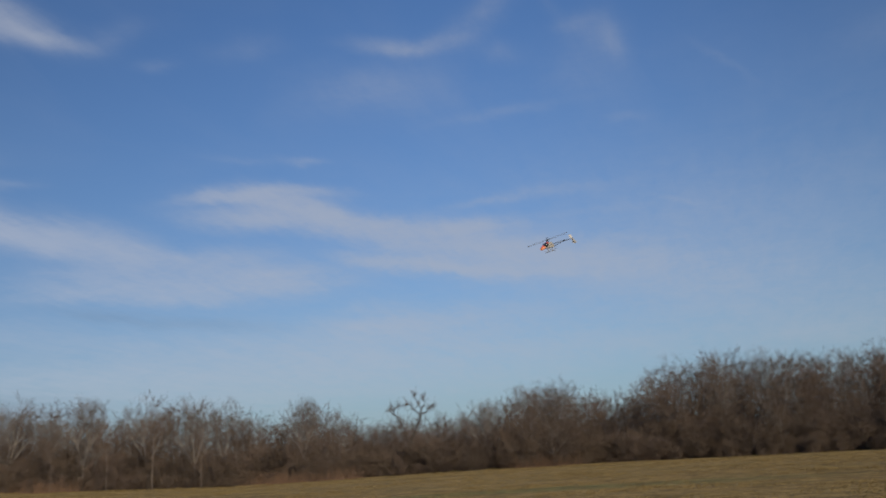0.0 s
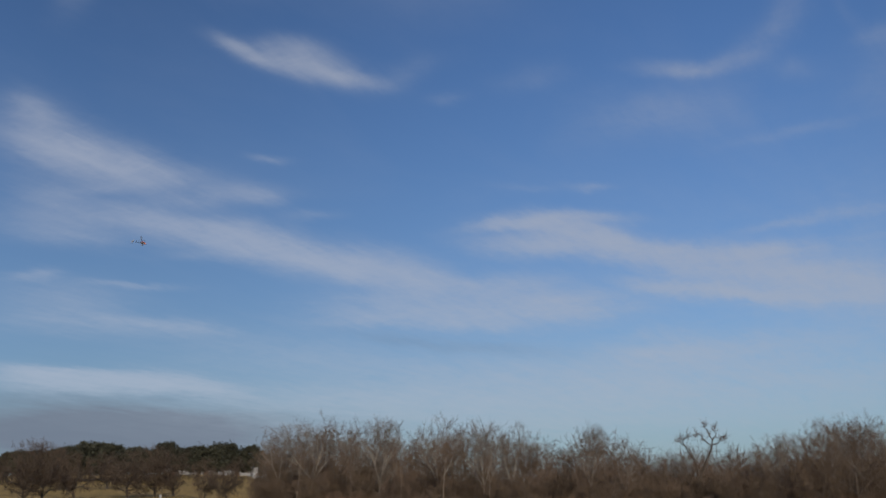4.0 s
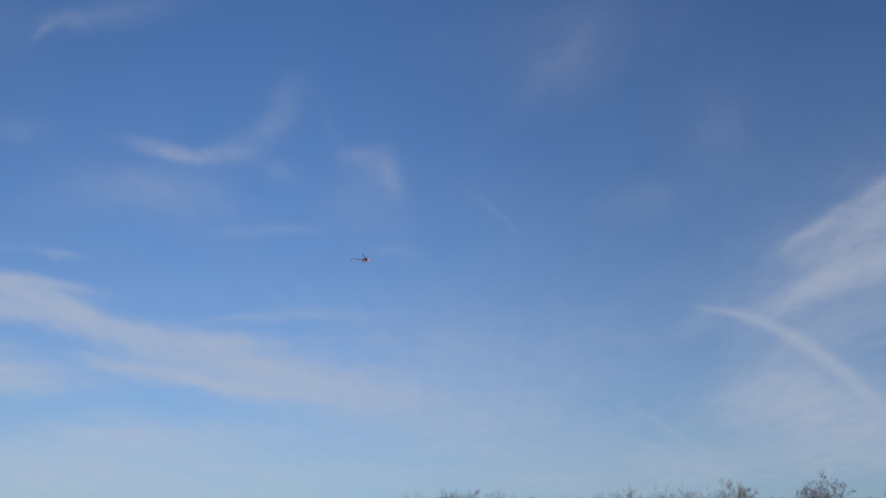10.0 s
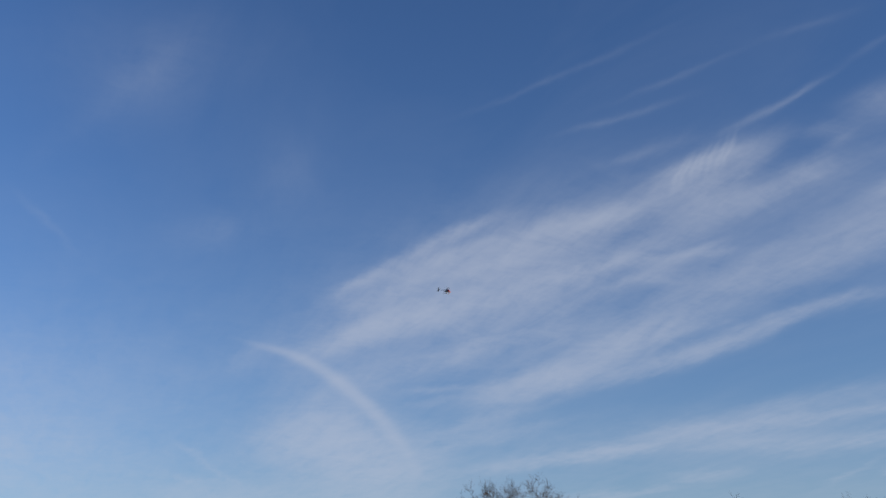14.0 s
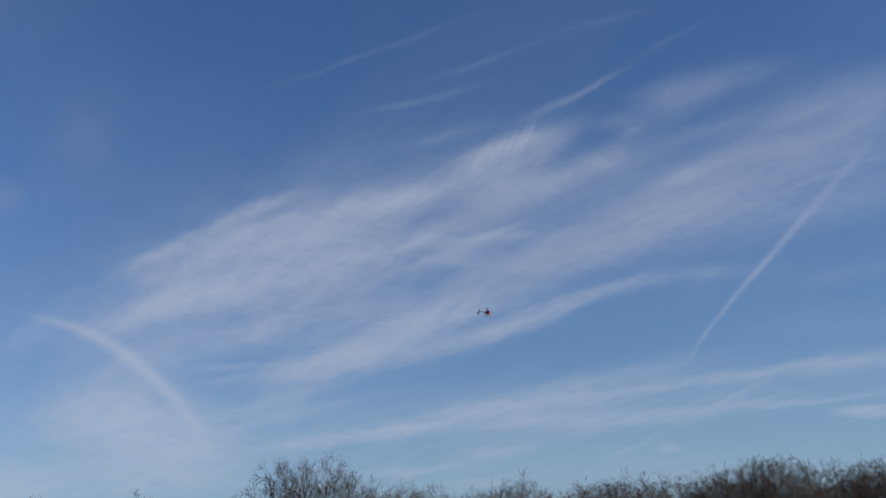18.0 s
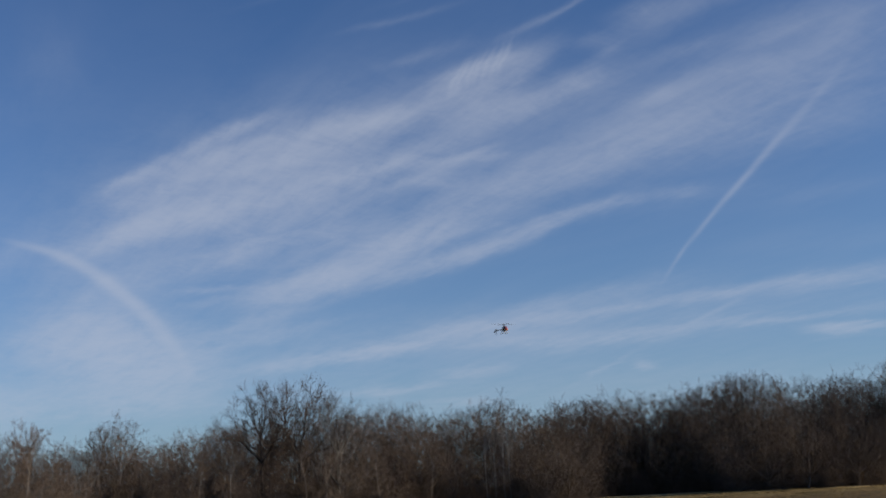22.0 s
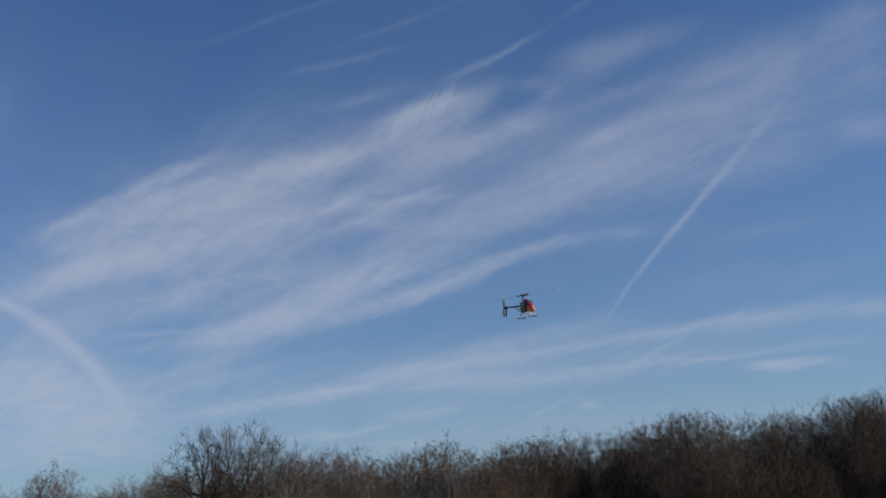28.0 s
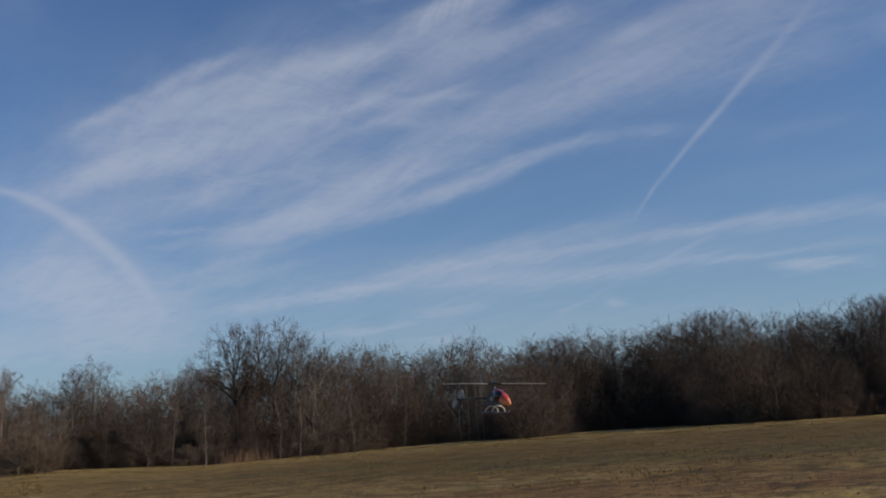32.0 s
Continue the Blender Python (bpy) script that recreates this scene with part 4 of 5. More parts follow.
GREY_LABEL = "bare grey-barked tree with fine upright twigs at the wood's edge"
BROWN_LABEL = "bare brown tree with dense twigs in a winter wood"
az = -24.3
while az < 84:
    for row in range(3):
        r = edge(az) + (TREES.uniform(0, 5), TREES.uniform(6, 13), TREES.uniform(12, 19))[row]
        full_ = tall_at(az, r)
        tall = full_ * (TREES.uniform(0.45, 0.78), TREES.uniform(0.93, 1.08), TREES.uniform(0.96, 1.08))[row]
        grey_side = az < -8
        if grey_side:
            tall *= 0.88
        pick = TREES.random()
        if row == 0 and pick < (0.35 if grey_side else 0.6):
            plant(TREES.choice(BUSHY), "bare_tree", az, r, tall, 10.0, TREES.uniform(1.0, 1.35), "bushy brown bare tree with limbs down to the ground", group="wood edge trees")
        # towards the right, darker bark and twig colours stand in for shade
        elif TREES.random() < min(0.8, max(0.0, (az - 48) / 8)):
            plant(TREES.choice(DARK_SHADED), "bare_tree", az, r, tall, 10.0, TREES.uniform(0.9, 1.25), "bare brown tree in the dense winter wood, shade painted into its colour", group="wood edge trees")
        elif pick < (0.55 if grey_side else 0.08):
            plant(TREES.choice(PALE), "bare_tree", az, r, tall, 10.0, TREES.uniform(0.9, 1.25), GREY_LABEL, group="wood edge trees")
        elif pick < 0.5 + 0.2 * grey_side:
            plant(TREES.choice(UPRIGHT), "bare_tree", az, r, tall, 10.0, TREES.uniform(0.9, 1.3), BROWN_LABEL, group="wood edge trees")
        else:
            plant(TREES.choice(BROAD), "bare_tree", az, r, tall, 10.0, TREES.uniform(0.85, 1.15), BROWN_LABEL, group="wood edge trees")
        az += TREES.uniform(0.34, 0.70) * (0.7 if az > 60 else 1.0)

# tall single trees that stand over the wood
for a, el, kind, base, wide, text in (
        (39.0, 6.5, GREAT[0], 10.0, 0.72, "tall dark bare tree with wide crooked limbs above the wood"),
        (40.9, 6.6, GREAT[1], 10.0, 0.70, "tall dark bare tree with wide crooked limbs above the wood"),
        (43.2, 5.9, PALE[0], 10.0, 1.0, "tall pale bare tree with upright limbs above the wood"),
        (42.0, 5.9, PALE[2], 10.0, 0.8, "tall pale bare tree with upright limbs above the wood"),
        (32.1, 5.1, THIN[0], 10.0, 1.0, "slim bare tree rising alone above the thicket"),
        (31.2, 4.7, THIN[1], 10.0, 0.8, "slim bare tree rising alone above the thicket"),
        (27.8, 4.9, THIN[1], 10.0, 1.0, "slim bare tree rising alone above the thicket"),
        # these carry the right-hand wood's shade in their darker colour
        (55.4, 4.55, DARK_SHADED[0], 10.0, 1.0, "round-topped bare brown tree over the wood"),
        (56.2, 4.55, DARK_SHADED[2], 10.0, 1.1, "round-topped bare brown tree over the wood"),
        (58.3, 4.5, DARK_SHADED[0], 10.0, 1.1, "round-topped bare brown tree over the wood"),
        (59.5, 4.5, DARK_SHADED[1], 10.0, 1.1, "round-topped bare brown tree over the wood"),
        (60.7, 4.6, DARK_SHADED[2], 10.0, 1.1, "round-topped bare brown tree over the wood"),
        (57.0, 4.95, DARK_SHADED[1], 10.0, 0.95, "round-topped bare brown tree over the wood"),
        (63.8, 5.45, DARK_SHADED[2], 10.0, 0.85, "round-topped bare brown tree over the wood"),
        (66.9, 5.1, DARK_SHADED[0], 10.0, 0.9, "round-topped bare brown tree over the wood"),
        (68.9, 4.85, DARK_SHADED[1], 10.0, 0.9, "round-topped bare brown tree over the wood"),
        (72.3, 5.5, DARK_SHADED[2], 10.0, 0.95, "round-topped bare brown tree over the wood"),
        (52.0, 4.75, BROAD[2], 10.0, 0.8, "round-topped bare brown tree over the wood"),
        (46.5, 4.75, BROAD[0], 10.0, 0.9, "round-topped bare brown tree over the wood"),
        (37.3, 4.6, BROAD[1], 10.0, 0.75, "round-topped bare brown tree over the wood"),
        (11.8, 4.1, BROAD[1], 10.0, 1.25, "broad round-topped bare brown tree over the wood"),
        (13.6, 4.3, PALE[3], 10.0, 0.7, "tall pale bare tree with upright limbs above the wood"),
        (16.4, 4.3, PALE[2], 10.0, 0.8, "tall pale bare tree with upright limbs above the wood"),
        (5.3, 3.6, PALE[1], 10.0, 0.95, "pale bare tree with upright limbs above the thicket"),
        (3.6, 3.35, PALE[0], 10.0, 0.95, "pale bare tree with upright limbs above the thicket"),
        (1.4, 2.8, PALE[3], 10.0, 0.8, "pale bare tree with upright limbs above the thicket"),
        (-6.1, 2.75, PALE[2], 10.0, 0.75, "small pale bare tree above the thicket"),
        (-7.9, 3.45, PALE[3], 10.0, 0.85, "pale round-crowned bare tree above the thicket"),
        (-11.9, 3.6, PALE[0], 10.0, 0.85, "tall pale bare tree with upright limbs above the wood"),
        (-13.3, 3.8, PALE[2], 10.0, 0.85, "tall pale bare tree with upright limbs above the wood"),
        (-15.6, 4.0, PALE[1], 10.0, 1.0, "tall pale bare tree with upright limbs above the wood"),
        (-18.7, 3.95, PALE[3], 10.0, 1.05, "tall pale bare tree with upright limbs above the wood"),
        (-20.5, 3.4, PALE[0], 10.0, 0.9, "pale bare tree with upright limbs above the wood"),
        (-22.2, 4.2, PALE[1], 10.0, 1.15, "tall pale bare tree with upright limbs above the wood"),
        (-23.8, 3.7, PALE[2], 10.0, 0.9, "pale bare tree at the corner of the wood"),
        (-2.4, 3.2, GNARLED, 9.6, 0.80, "gnarled half-dead tree with crooked pale limbs")):
    r = edge(a) + 3
    x, y = polar(a, r)
    plant(kind, "bare_tree", a, r, r * math.tan(radians(el)) + 1.6 - ground_z(x, y), base, wide, text, group="tall trees", turn=0.0 if kind is GNARLED else None)

# bushy trees that stand out into the grass
for a, out, el, wide in ((54.6, 2.0, 4.1, 1.15), (53.6, 3.0, 2.6, 1.2), (66.4, 2.5, 4.2, 1.1), (64.6, 2.0, 3.6, 1.1), (68.8, 2.0, 3.4, 1.2), (34.6, 3.0, 3.4, 1.0), (28.6, 3.0, 3.3, 1.1), (5.0, 2.5, 2.6, 1.25), (3.4, 2.0, 2.2, 1.2)):
    r = edge(a) - out
    x, y = polar(a, r)
    plant(BUSHY[int(a) % 3], "bare_tree", a, r, r * math.tan(radians(el)) + 1.6 - ground_z(x, y), 10.0, wide, "bushy brown bare tree standing out into the grass", group="edge bushes")

# slim trunks in front of the undergrowth
SLIM = [stamp(bare_tree_meshes(171 + i, leaders=3, open_=24, lift=0.03, fork=0.5, trunk_r=0.085, levels=5, twig_r=0.008, shoots=2, crook=0.12), (MID_BARK, TWIG)) for i in range(4)]
PALE_SLIM = stamp(bare_tree_meshes(181, leaders=3, open_=22, lift=0.03, fork=0.55, trunk_r=0.10, levels=5, twig_r=0.008, shoots=2, crook=0.08), (PALE_BARK, GREY_TWIG))
for a in (50.55, 50.95, 51.45, 51.75, 37.5):
    r = min(edge(a) - 4, 102)
    plant(PALE_SLIM, "bare_tree", a, r, tall_at(a, r) * 0.8, 10.0, 0.5, "slim tree with a pale trunk before the dark wood", group="slim trees")
for k, a in enumerate((-22.9, -20.2, -17.6, -15.4, -13.0, -11.3, 29.4, 32.6, 35.8, 41.2, 42.2, 45.0, 47.6)):
    r = edge(a) - TREES.uniform(1.5, 3.0)
    plant(SLIM[k % 4], "bare_tree", a, r, tall_at(a, r) * TREES.uniform(0.62, 0.9), 10.0, TREES.uniform(0.5, 0.8), "slim bare tree with a crooked grey-brown trunk before the undergrowth", group="slim trees")

# undergrowth along the edge
for row in range(2):
    az = -24.6
    while az < 82:
        if 50.2 < az < 52.0:
            az = 52.2
        r = edge(az) + (TREES.uniform(-2.0, 1.0), TREES.uniform(1.5, 5.0))[row]
        tall = (TREES.uniform(1.0, 2.5), TREES.uniform(1.6, 4.2))[row]
        plant(TREES.choice(DARK_SHRUB if az > 50 or TREES.random() < 0.25 else SHRUB), "shrub", az, r, min(tall, 0.7 * tall_at(az, r)), 3.2, TREES.uniform(1.0, 1.5), "leafless brown shrub at the foot of the wood", "shrub", "undergrowth shrubs")
        az += TREES.uniform(0.5, 1.2)


def build_far_wood():
    """The depth of the wood behind the edge: many stems and twigs that nobody could count."""
    rng, quick = np.random.default_rng(8), random.Random(8)
    segs = []
    for _ in range(3000):
        a = rng.uniform(-24.5, 86)
        r = edge(a) + rng.uniform(11, 30)
        x, y = polar(a, r)
        z, tall = ground_z(x, y), tall_at(a, r) * (rng.uniform(0.55, 1.0) if a > 44 else rng.uniform(0.45, 0.93))
        stem, sp = bough(rng, (x, y, z - 0.2), (rng.normal(0, 0.08), rng.normal(0, 0.08), 1), tall, rng.uniform(0.05, 0.10), 5, 0.06, 0.03, 0.92)
        segs += stem
        for _k in range(12):
            p, d, r_ = sp[int(rng.integers(1, len(sp)))]
            br, bp = bough(rng, p, side_way(rng, d, 40), rng.uniform(0.7, 1.8), 0.024, 2, 0.2, 0.02)
            segs += br
            for _j in range(4):
                p, d, r_ = bp[int(rng.integers(0, len(bp)))]
                segs.append(twig(quick, p, d, 50, quick.uniform(0.4, 0.9), 0.016))
    for _ in range(1700):
        a = rng.uniform(-24.5, 86)
        r = edge(a) + rng.uniform(5, 24)
        x, y = polar(a, r)
        z = ground_z(x, y) - 0.1
        for _k in range(14):
            st, sp = bough(rng, (x + rng.normal(0, 0.5), y + rng.normal(0, 0.5), z), (rng.normal(0, 0.3), rng.normal(0, 0.3), 1), rng.uniform(0.9, 2.6), 0.03, 3, 0.15, 0.03)
            segs += st
            for _j in range(4):
                p, d, r_ = sp[int(rng.integers(1, len(sp)))]
                segs.append(twig(quick, p, d, 45, quick.uniform(0.3, 0.8), 0.024, 0.05))
    me = tube_mesh("far_wood", segs, 3)
    tagged(linked("far_wood", me, TWIG), "dense brown leafless wood behind the edge trees", "woods", kind="stuff")


def build_bramble():
    """Rusty dead stalks at the foot of the wood."""
    rng = np.random.default_rng(9)
    segs = []
    for _ in range(1500):
        c = (-20.3, -9.0, -6.5, 39.5, 4.5)[int(rng.integers(0, 5))]
        a = rng.normal(c, 0.9)
        r = edge(a) + rng.uniform(-4, 0)
        x, y = polar(a, r)
        st, _p = bough(rng, (x, y, ground_z(x, y) - 0.05), (rng.normal(0, 0.35), rng.normal(0, 0.35), 1), rng.uniform(0.5, 1.5), 0.012, 2, 0.25, 0.0)
        segs += st
    tagged(linked("bramble", tube_mesh("bramble", segs, 3), RUST_BRUSH), "rusty brown dead brambles and tall grass along the wood", "brush", kind="stuff")


build_far_wood()
build_bramble()


# ---- open field with scattered trees and far houses ----
for a, r, tall, wide, kind in ((-36.0, 88, 4.4, 1.1, 0), (-35.2, 90, 4.6, 1.0, 1), (-33.7, 92, 3.6, 1.0, 0), (-38.2, 94, 4.0, 1.2, 1), (-31.2, 96, 4.0, 1.15, 1), (-29.9, 98, 4.3, 1.1, 0),
                               (-29.0, 98, 4.1, 1.0, 1), (-27.5, 92, 3.3, 0.8, 0), (-26.4, 90, 3.4, 1.0, 1), (-40.5, 92, 4.4, 1.2, 0), (-34.4, 120, 4.2, 1.2, 1), (-32.2, 125, 4.0, 1.2, 0), (-43.0, 96, 4.6, 1.2, 1)):
    plant(ROUND[(kind + int(r)) % 3], "orchard_tree", a, r, tall, 4.6, wide * 0.95, "low round-crowned bare tree standing alone in the field", group="field trees")


def leafy_mesh(seed, tall, wide, clumps=110, leaves=90):
    """A dark evergreen crown: clumps of small leaf faces with gaps between them."""
    rng = np.random.default_rng(seed)
    verts, faces = [], []
    for _ in range(clumps):
        h = rng.uniform(0.26, 1.0)
        reach = wide * 0.5 * math.sqrt(max(0.05, 1 - ((h - 0.5) / 0.56) ** 2)) * rng.uniform(0.45, 1.0)
        w = rng.uniform(0, 2 * math.pi)
        c = np.array((math.cos(w) * reach, math.sin(w) * reach, h * tall))
        size = rng.uniform(0.45, 1.0) * wide * 0.15
        for _k in range(leaves):
            p = c + rng.normal(0, size * 0.55, 3) * (1, 1, 0.7)
            e = rng.normal(0, 0.20, (3, 3))
            i = len(verts)
            verts += [tuple(p + e[0]), tuple(p + e[1]), tuple(p + e[2])]
            faces.append((i, i + 1, i + 2))
    me = bpy.data.meshes.new("crown")
    me.from_pydata(verts, [], faces)
    me.materials.append(NEEDLE)
    return me


def evergreen_trunk(tall):
    rng = np.random.default_rng(4)
    segs, tp = bough(rng, (0, 0, -0.3), (0, 0, 1), tall * 0.85, 0.2, 6, 0.05, 0.05)
    for p, d, r in tp[2:]:
        segs += bough(rng, p, side_way(rng, d, 55), tall * 0.3, r * 0.5, 3, 0.15, 0.05)[0]
    me = tube_mesh("trunk", segs, 6)
    me.materials.append(BARK)
    return me


EVERGREEN = [(evergreen_trunk(8.0), leafy_mesh(s, 8.0, 8.0)) for s in (201, 202, 203)]
for a, r, tall, wide in ((-34.0, 165, 4.6, 1.2), (-33.0, 168, 5.2, 1.3), (-32.0, 170, 5.0, 1.2), (-35.2, 172, 4.2, 1.2), (-30.9, 175, 4.6, 1.1), (-36.6, 180, 4.0, 1.3), (-37.8, 185, 3.8, 1.3),
                         (-29.4, 205, 5.6, 1.0), (-27.4, 195, 5.2, 1.2), (-26.6, 198, 5.7, 1.2), (-25.2, 200, 5.4, 1.0), (-24.4, 205, 4.8, 1.0), (-28.2, 210, 5.0, 1.1), (-39.5, 185, 4.4, 1.3), (-41.5, 180, 5.0, 1.2), (-33.5, 178, 4.8, 1.3), (-32.5, 180, 5.0, 1.3), (-31.4, 182, 4.4, 1.2), (-30.2, 190, 4.4, 1.2), (-34.6, 175, 4.4, 1.3), (-35.9, 178, 4.2, 1.2)):
    plant(EVERGREEN[int(a * 10) % 3], "evergreen_tree", a, r, tall, 8.0, wide, "dark green round evergreen tree on the far rise", group="far evergreens")


def build_house(az, r, width, depth_, wall, rise, turn):
    x, y = polar(az, r)
    root = empty("house", pose(x, y, ground_z(x, y) - 0.1, 0, 0, turn), "small white far house with a grey pitched roof", "house", "far houses")
    bm = bmesh.new()
    box(bm, (width, depth_, wall), (0, 0, wall / 2))
    part("wall", bm, WHITE_WALL, root)
    bm = bmesh.new()
    hw, hd = width / 2 + 0.35, depth_ / 2 + 0.4
    v = [bm.verts.new(p) for p in ((-hw, -hd, wall - 0.1), (hw, -hd, wall - 0.1), (hw, 0, wall + rise), (-hw, 0, wall + rise), (-hw, hd, wall - 0.1), (hw, hd, wall - 0.1))]
    for f in ((0, 1, 2, 3), (3, 2, 5, 4), (1, 5, 2), (0, 3, 4), (0, 4, 5, 1)):
        bm.faces.new([v[i] for i in f])
    part("roof", bm, ROOFING, root)
    for k in range(3):
        wx = (k - 1) * width * 0.3
        bm = bmesh.new()
        if k == 1:
            box(bm, (0.95, 0.08, 2.05), (wx, -depth_ / 2 - 0.03, 1.05))
            part("door", bm, DOOR_PAINT, root)
        else:
            box(bm, (1.2, 0.08, 1.1), (wx, -depth_ / 2 - 0.03, 1.55))
            win = part("window", bm, WHITE_WALL, root)
            bm = bmesh.new()
            box(bm, (1.02, 0.05, 0.92), (wx, -depth_ / 2 - 0.07, 1.55))
            part("pane", bm, DARK_GLASS, win)


build_house(-28.8, 232, 6, 5, 2.2, 1.3, 10)
build_house(-27.1, 236, 7, 5, 2.2, 1.3, -5)
build_house(-25.7, 238, 6, 5, 2.1, 1.3, 8)


def build_sign(az, r):
    x, y = polar(az, r)
    root = empty("field_sign", pose(x, y, ground_z(x, y), 0, 0, 25), "white board on a thin post in the field", "sign")
    bm = bmesh.new()
    rod(bm, (0, 0, -0.2), (0, 0, 2.2), 0.06)
    part("post", bm, GALVANISED, root)
    bm = bmesh.new()
    box(bm, (0.5, 0.05, 1.2), (0, -0.08, 2.1), bevel=0.01)
    part("board", bm, WHITE_WALL, root)


build_sign(-24.97, 130)


def build_bin(az, r):
    x, y = polar(az, r)
    root = empty("field_bin", pose(x, y, ground_z(x, y)), "small white drum at the foot of a field tree", "drum")
    bm = bmesh.new()
    rod(bm, (0, 0, 0), (0, 0, 0.26), 0.09, 0.10, 16)
    part("body", bm, WHITE_WALL, root)
    bm = bmesh.new()
    rod(bm, (0, 0, 0.26), (0, 0, 0.28), 0.105, 0.10, 16)
    part("lid", bm, WHITE_WALL, root)


build_bin(-29.62, 94)


def build_railing(az, r, top, turn, length):
    x, y = polar(az, r)
    z = ground_z(x, y)
    h = top - z
    root = empty("steel_railing", pose(x, y, z, 0, 0, turn), "galvanised tubular steel railing standing in the grass", "railing", "field railings")
    for k in range(3):
        bm = bmesh.new()
        px = (k / 2 - 0.5) * length
        rod(bm, (px, 0, -0.2), (px, 0, h), 0.017, sides=10)
        part("post", bm, GALVANISED, root)
    for hz in (h, h * 0.5):
        bm = bmesh.new()
        rod(bm, (-length / 2, 0, hz), (length / 2, 0, hz), 0.017, sides=10)
        part("rail", bm, GALVANISED, root)


build_railing(-37.2, 20, 1.24, -44, 0.9)
build_railing(-35.3, 20, 1.12, -37, 0.9)


def build_grass():
    """Tufts of dry grass over the nearer field."""
    rng = np.random.default_rng(14)
    n = 42000
    a = np.radians(rng.uniform(-44, 76, n))
    r = 16 + 64 * rng.uniform(0, 1, n) ** 1.3
    keep = (rng.random(n) > (-13 - np.degrees(a)) / 12) | (r > 64)  # few on the dark swath
    a, r = a[keep], r[keep]
    n = len(a)
    x, y = r * np.sin(a), r * np.cos(a)
    z = np.array([ground_z(u, v) for u, v in zip(x, y)])
    w, h, t = rng.uniform(0.008, 0.022, n), rng.uniform(0.015, 0.05, n), rng.uniform(0, math.pi, n)
    lx_, ly_ = rng.normal(0, 0.05, n), rng.normal(0, 0.05, n)
    verts = np.zeros((n, 3, 3))
    verts[:, 0] = np.c_[x - w * np.cos(t), y - w * np.sin(t), z - 0.01]
    verts[:, 1] = np.c_[x + w * np.cos(t), y + w * np.sin(t), z - 0.01]
    verts[:, 2] = np.c_[x + lx_, y + ly_, z + h]
    me = bpy.data.meshes.new("grass")
    me.from_pydata(verts.reshape(-1, 3).tolist(), [], np.arange(3 * n).reshape(-1, 3).tolist())
    tagged(linked("grass", me, STRAW), "short dry winter grass tufts on the field", "grass", kind="stuff")


build_grass()


# ---- the model helicopter ----
CARBON = material("carbon_plate", (0.025, 0.025, 0.027), 0.45, spread=0.3, grain=30, fine=200)
BLADE = material("blade_grey", (0.50, 0.495, 0.48), 0.3, spread=0.15, grain=20, fine=90)
TAIL_WHITE = material("tail_blade_white", (0.29, 0.285, 0.275), 0.5, spread=0.1, grain=30, fine=120)
SKID_WHITE = material("skid_plastic", (0.55, 0.54, 0.52), 0.45, spread=0.08, grain=20, fine=90)
SKID_GREY = material("skid_tube_grey", (0.12, 0.12, 0.122), 0.45, spread=0.15, grain=20, fine=90)
STEEL = material("polished_steel", (0.5, 0.5, 0.52), 0.3, 0.9, spread=0.1, grain=30, fine=120)
SERVO = material("servo_case", (0.38, 0.38, 0.38), 0.5, spread=0.1, grain=30, fine=120)
CELL = material("battery_wrap", (0.05, 0.07, 0.16), 0.4, spread=0.2, grain=30, fine=120)
SCREEN = material("smoked_window_and_shade", (0.012, 0.012, 0.014), 0.15, spread=0.1)


def canopy_material():
    """Red crown and nose running into orange and yellow flanks."""
    m = bpy.data.materials.new("canopy_paint")
    m.use_nodes = True
    t = m.node_tree
    b = t.nodes["Principled BSDF"]
    b.inputs["Roughness"].default_value, b.inputs["Coat Weight"].default_value = 0.35, 0.4
    co = t.nodes.new("ShaderNodeTexCoord").outputs["Object"]
    sep = t.nodes.new("ShaderNodeSeparateXYZ")
    t.links.new(co, sep.inputs[0])
    n = t.nodes.new("ShaderNodeTexNoise")
    n.inputs["Scale"].default_value, n.inputs["Detail"].default_value = 34, 3
    t.links.new(co, n.inputs["Vector"])
    mad = t.nodes.new("ShaderNodeMath")
    mad.operation = "MULTIPLY_ADD"
    t.links.new(n.outputs["Fac"], mad.inputs[0])
    mad.inputs[1].default_value = 0.085
    t.links.new(sep.outputs[2], mad.inputs[2])
    add = t.nodes.new("ShaderNodeMath")
    add.operation = "MULTIPLY_ADD"
    t.links.new(sep.outputs[1], add.inputs[0])
    add.inputs[1].default_value = 0.25
    t.links.new(mad.outputs[0], add.inputs[2])
    ramp = t.nodes.new("ShaderNodeValToRGB")
    e = ramp.color_ramp.elements
    e[0].position, e[0].color = 0.28, (0.50, 0.06, 0.03, 1)
    e[1].position, e[1].color = 0.93, (0.05, 0.025, 0.06, 1)
    red = e.new(0.62)
    red.color = (0.62, 0.075, 0.04, 1)
    mid = e.new(0.48)
    mid.color = (0.78, 0.30, 0.10, 1)
    rng_ = t.nodes.new("ShaderNodeMapRange")
    rng_.inputs[1].default_value, rng_.inputs[2].default_value = -0.055, 0.145
    t.links.new(add.outputs[0], rng_.inputs[0])
    t.links.new(rng_.outputs[0], ramp.inputs[0])
    t.links.new(ramp.outputs[0], b.inputs["Base Color"])
    return m


CANOPY = canopy_material()


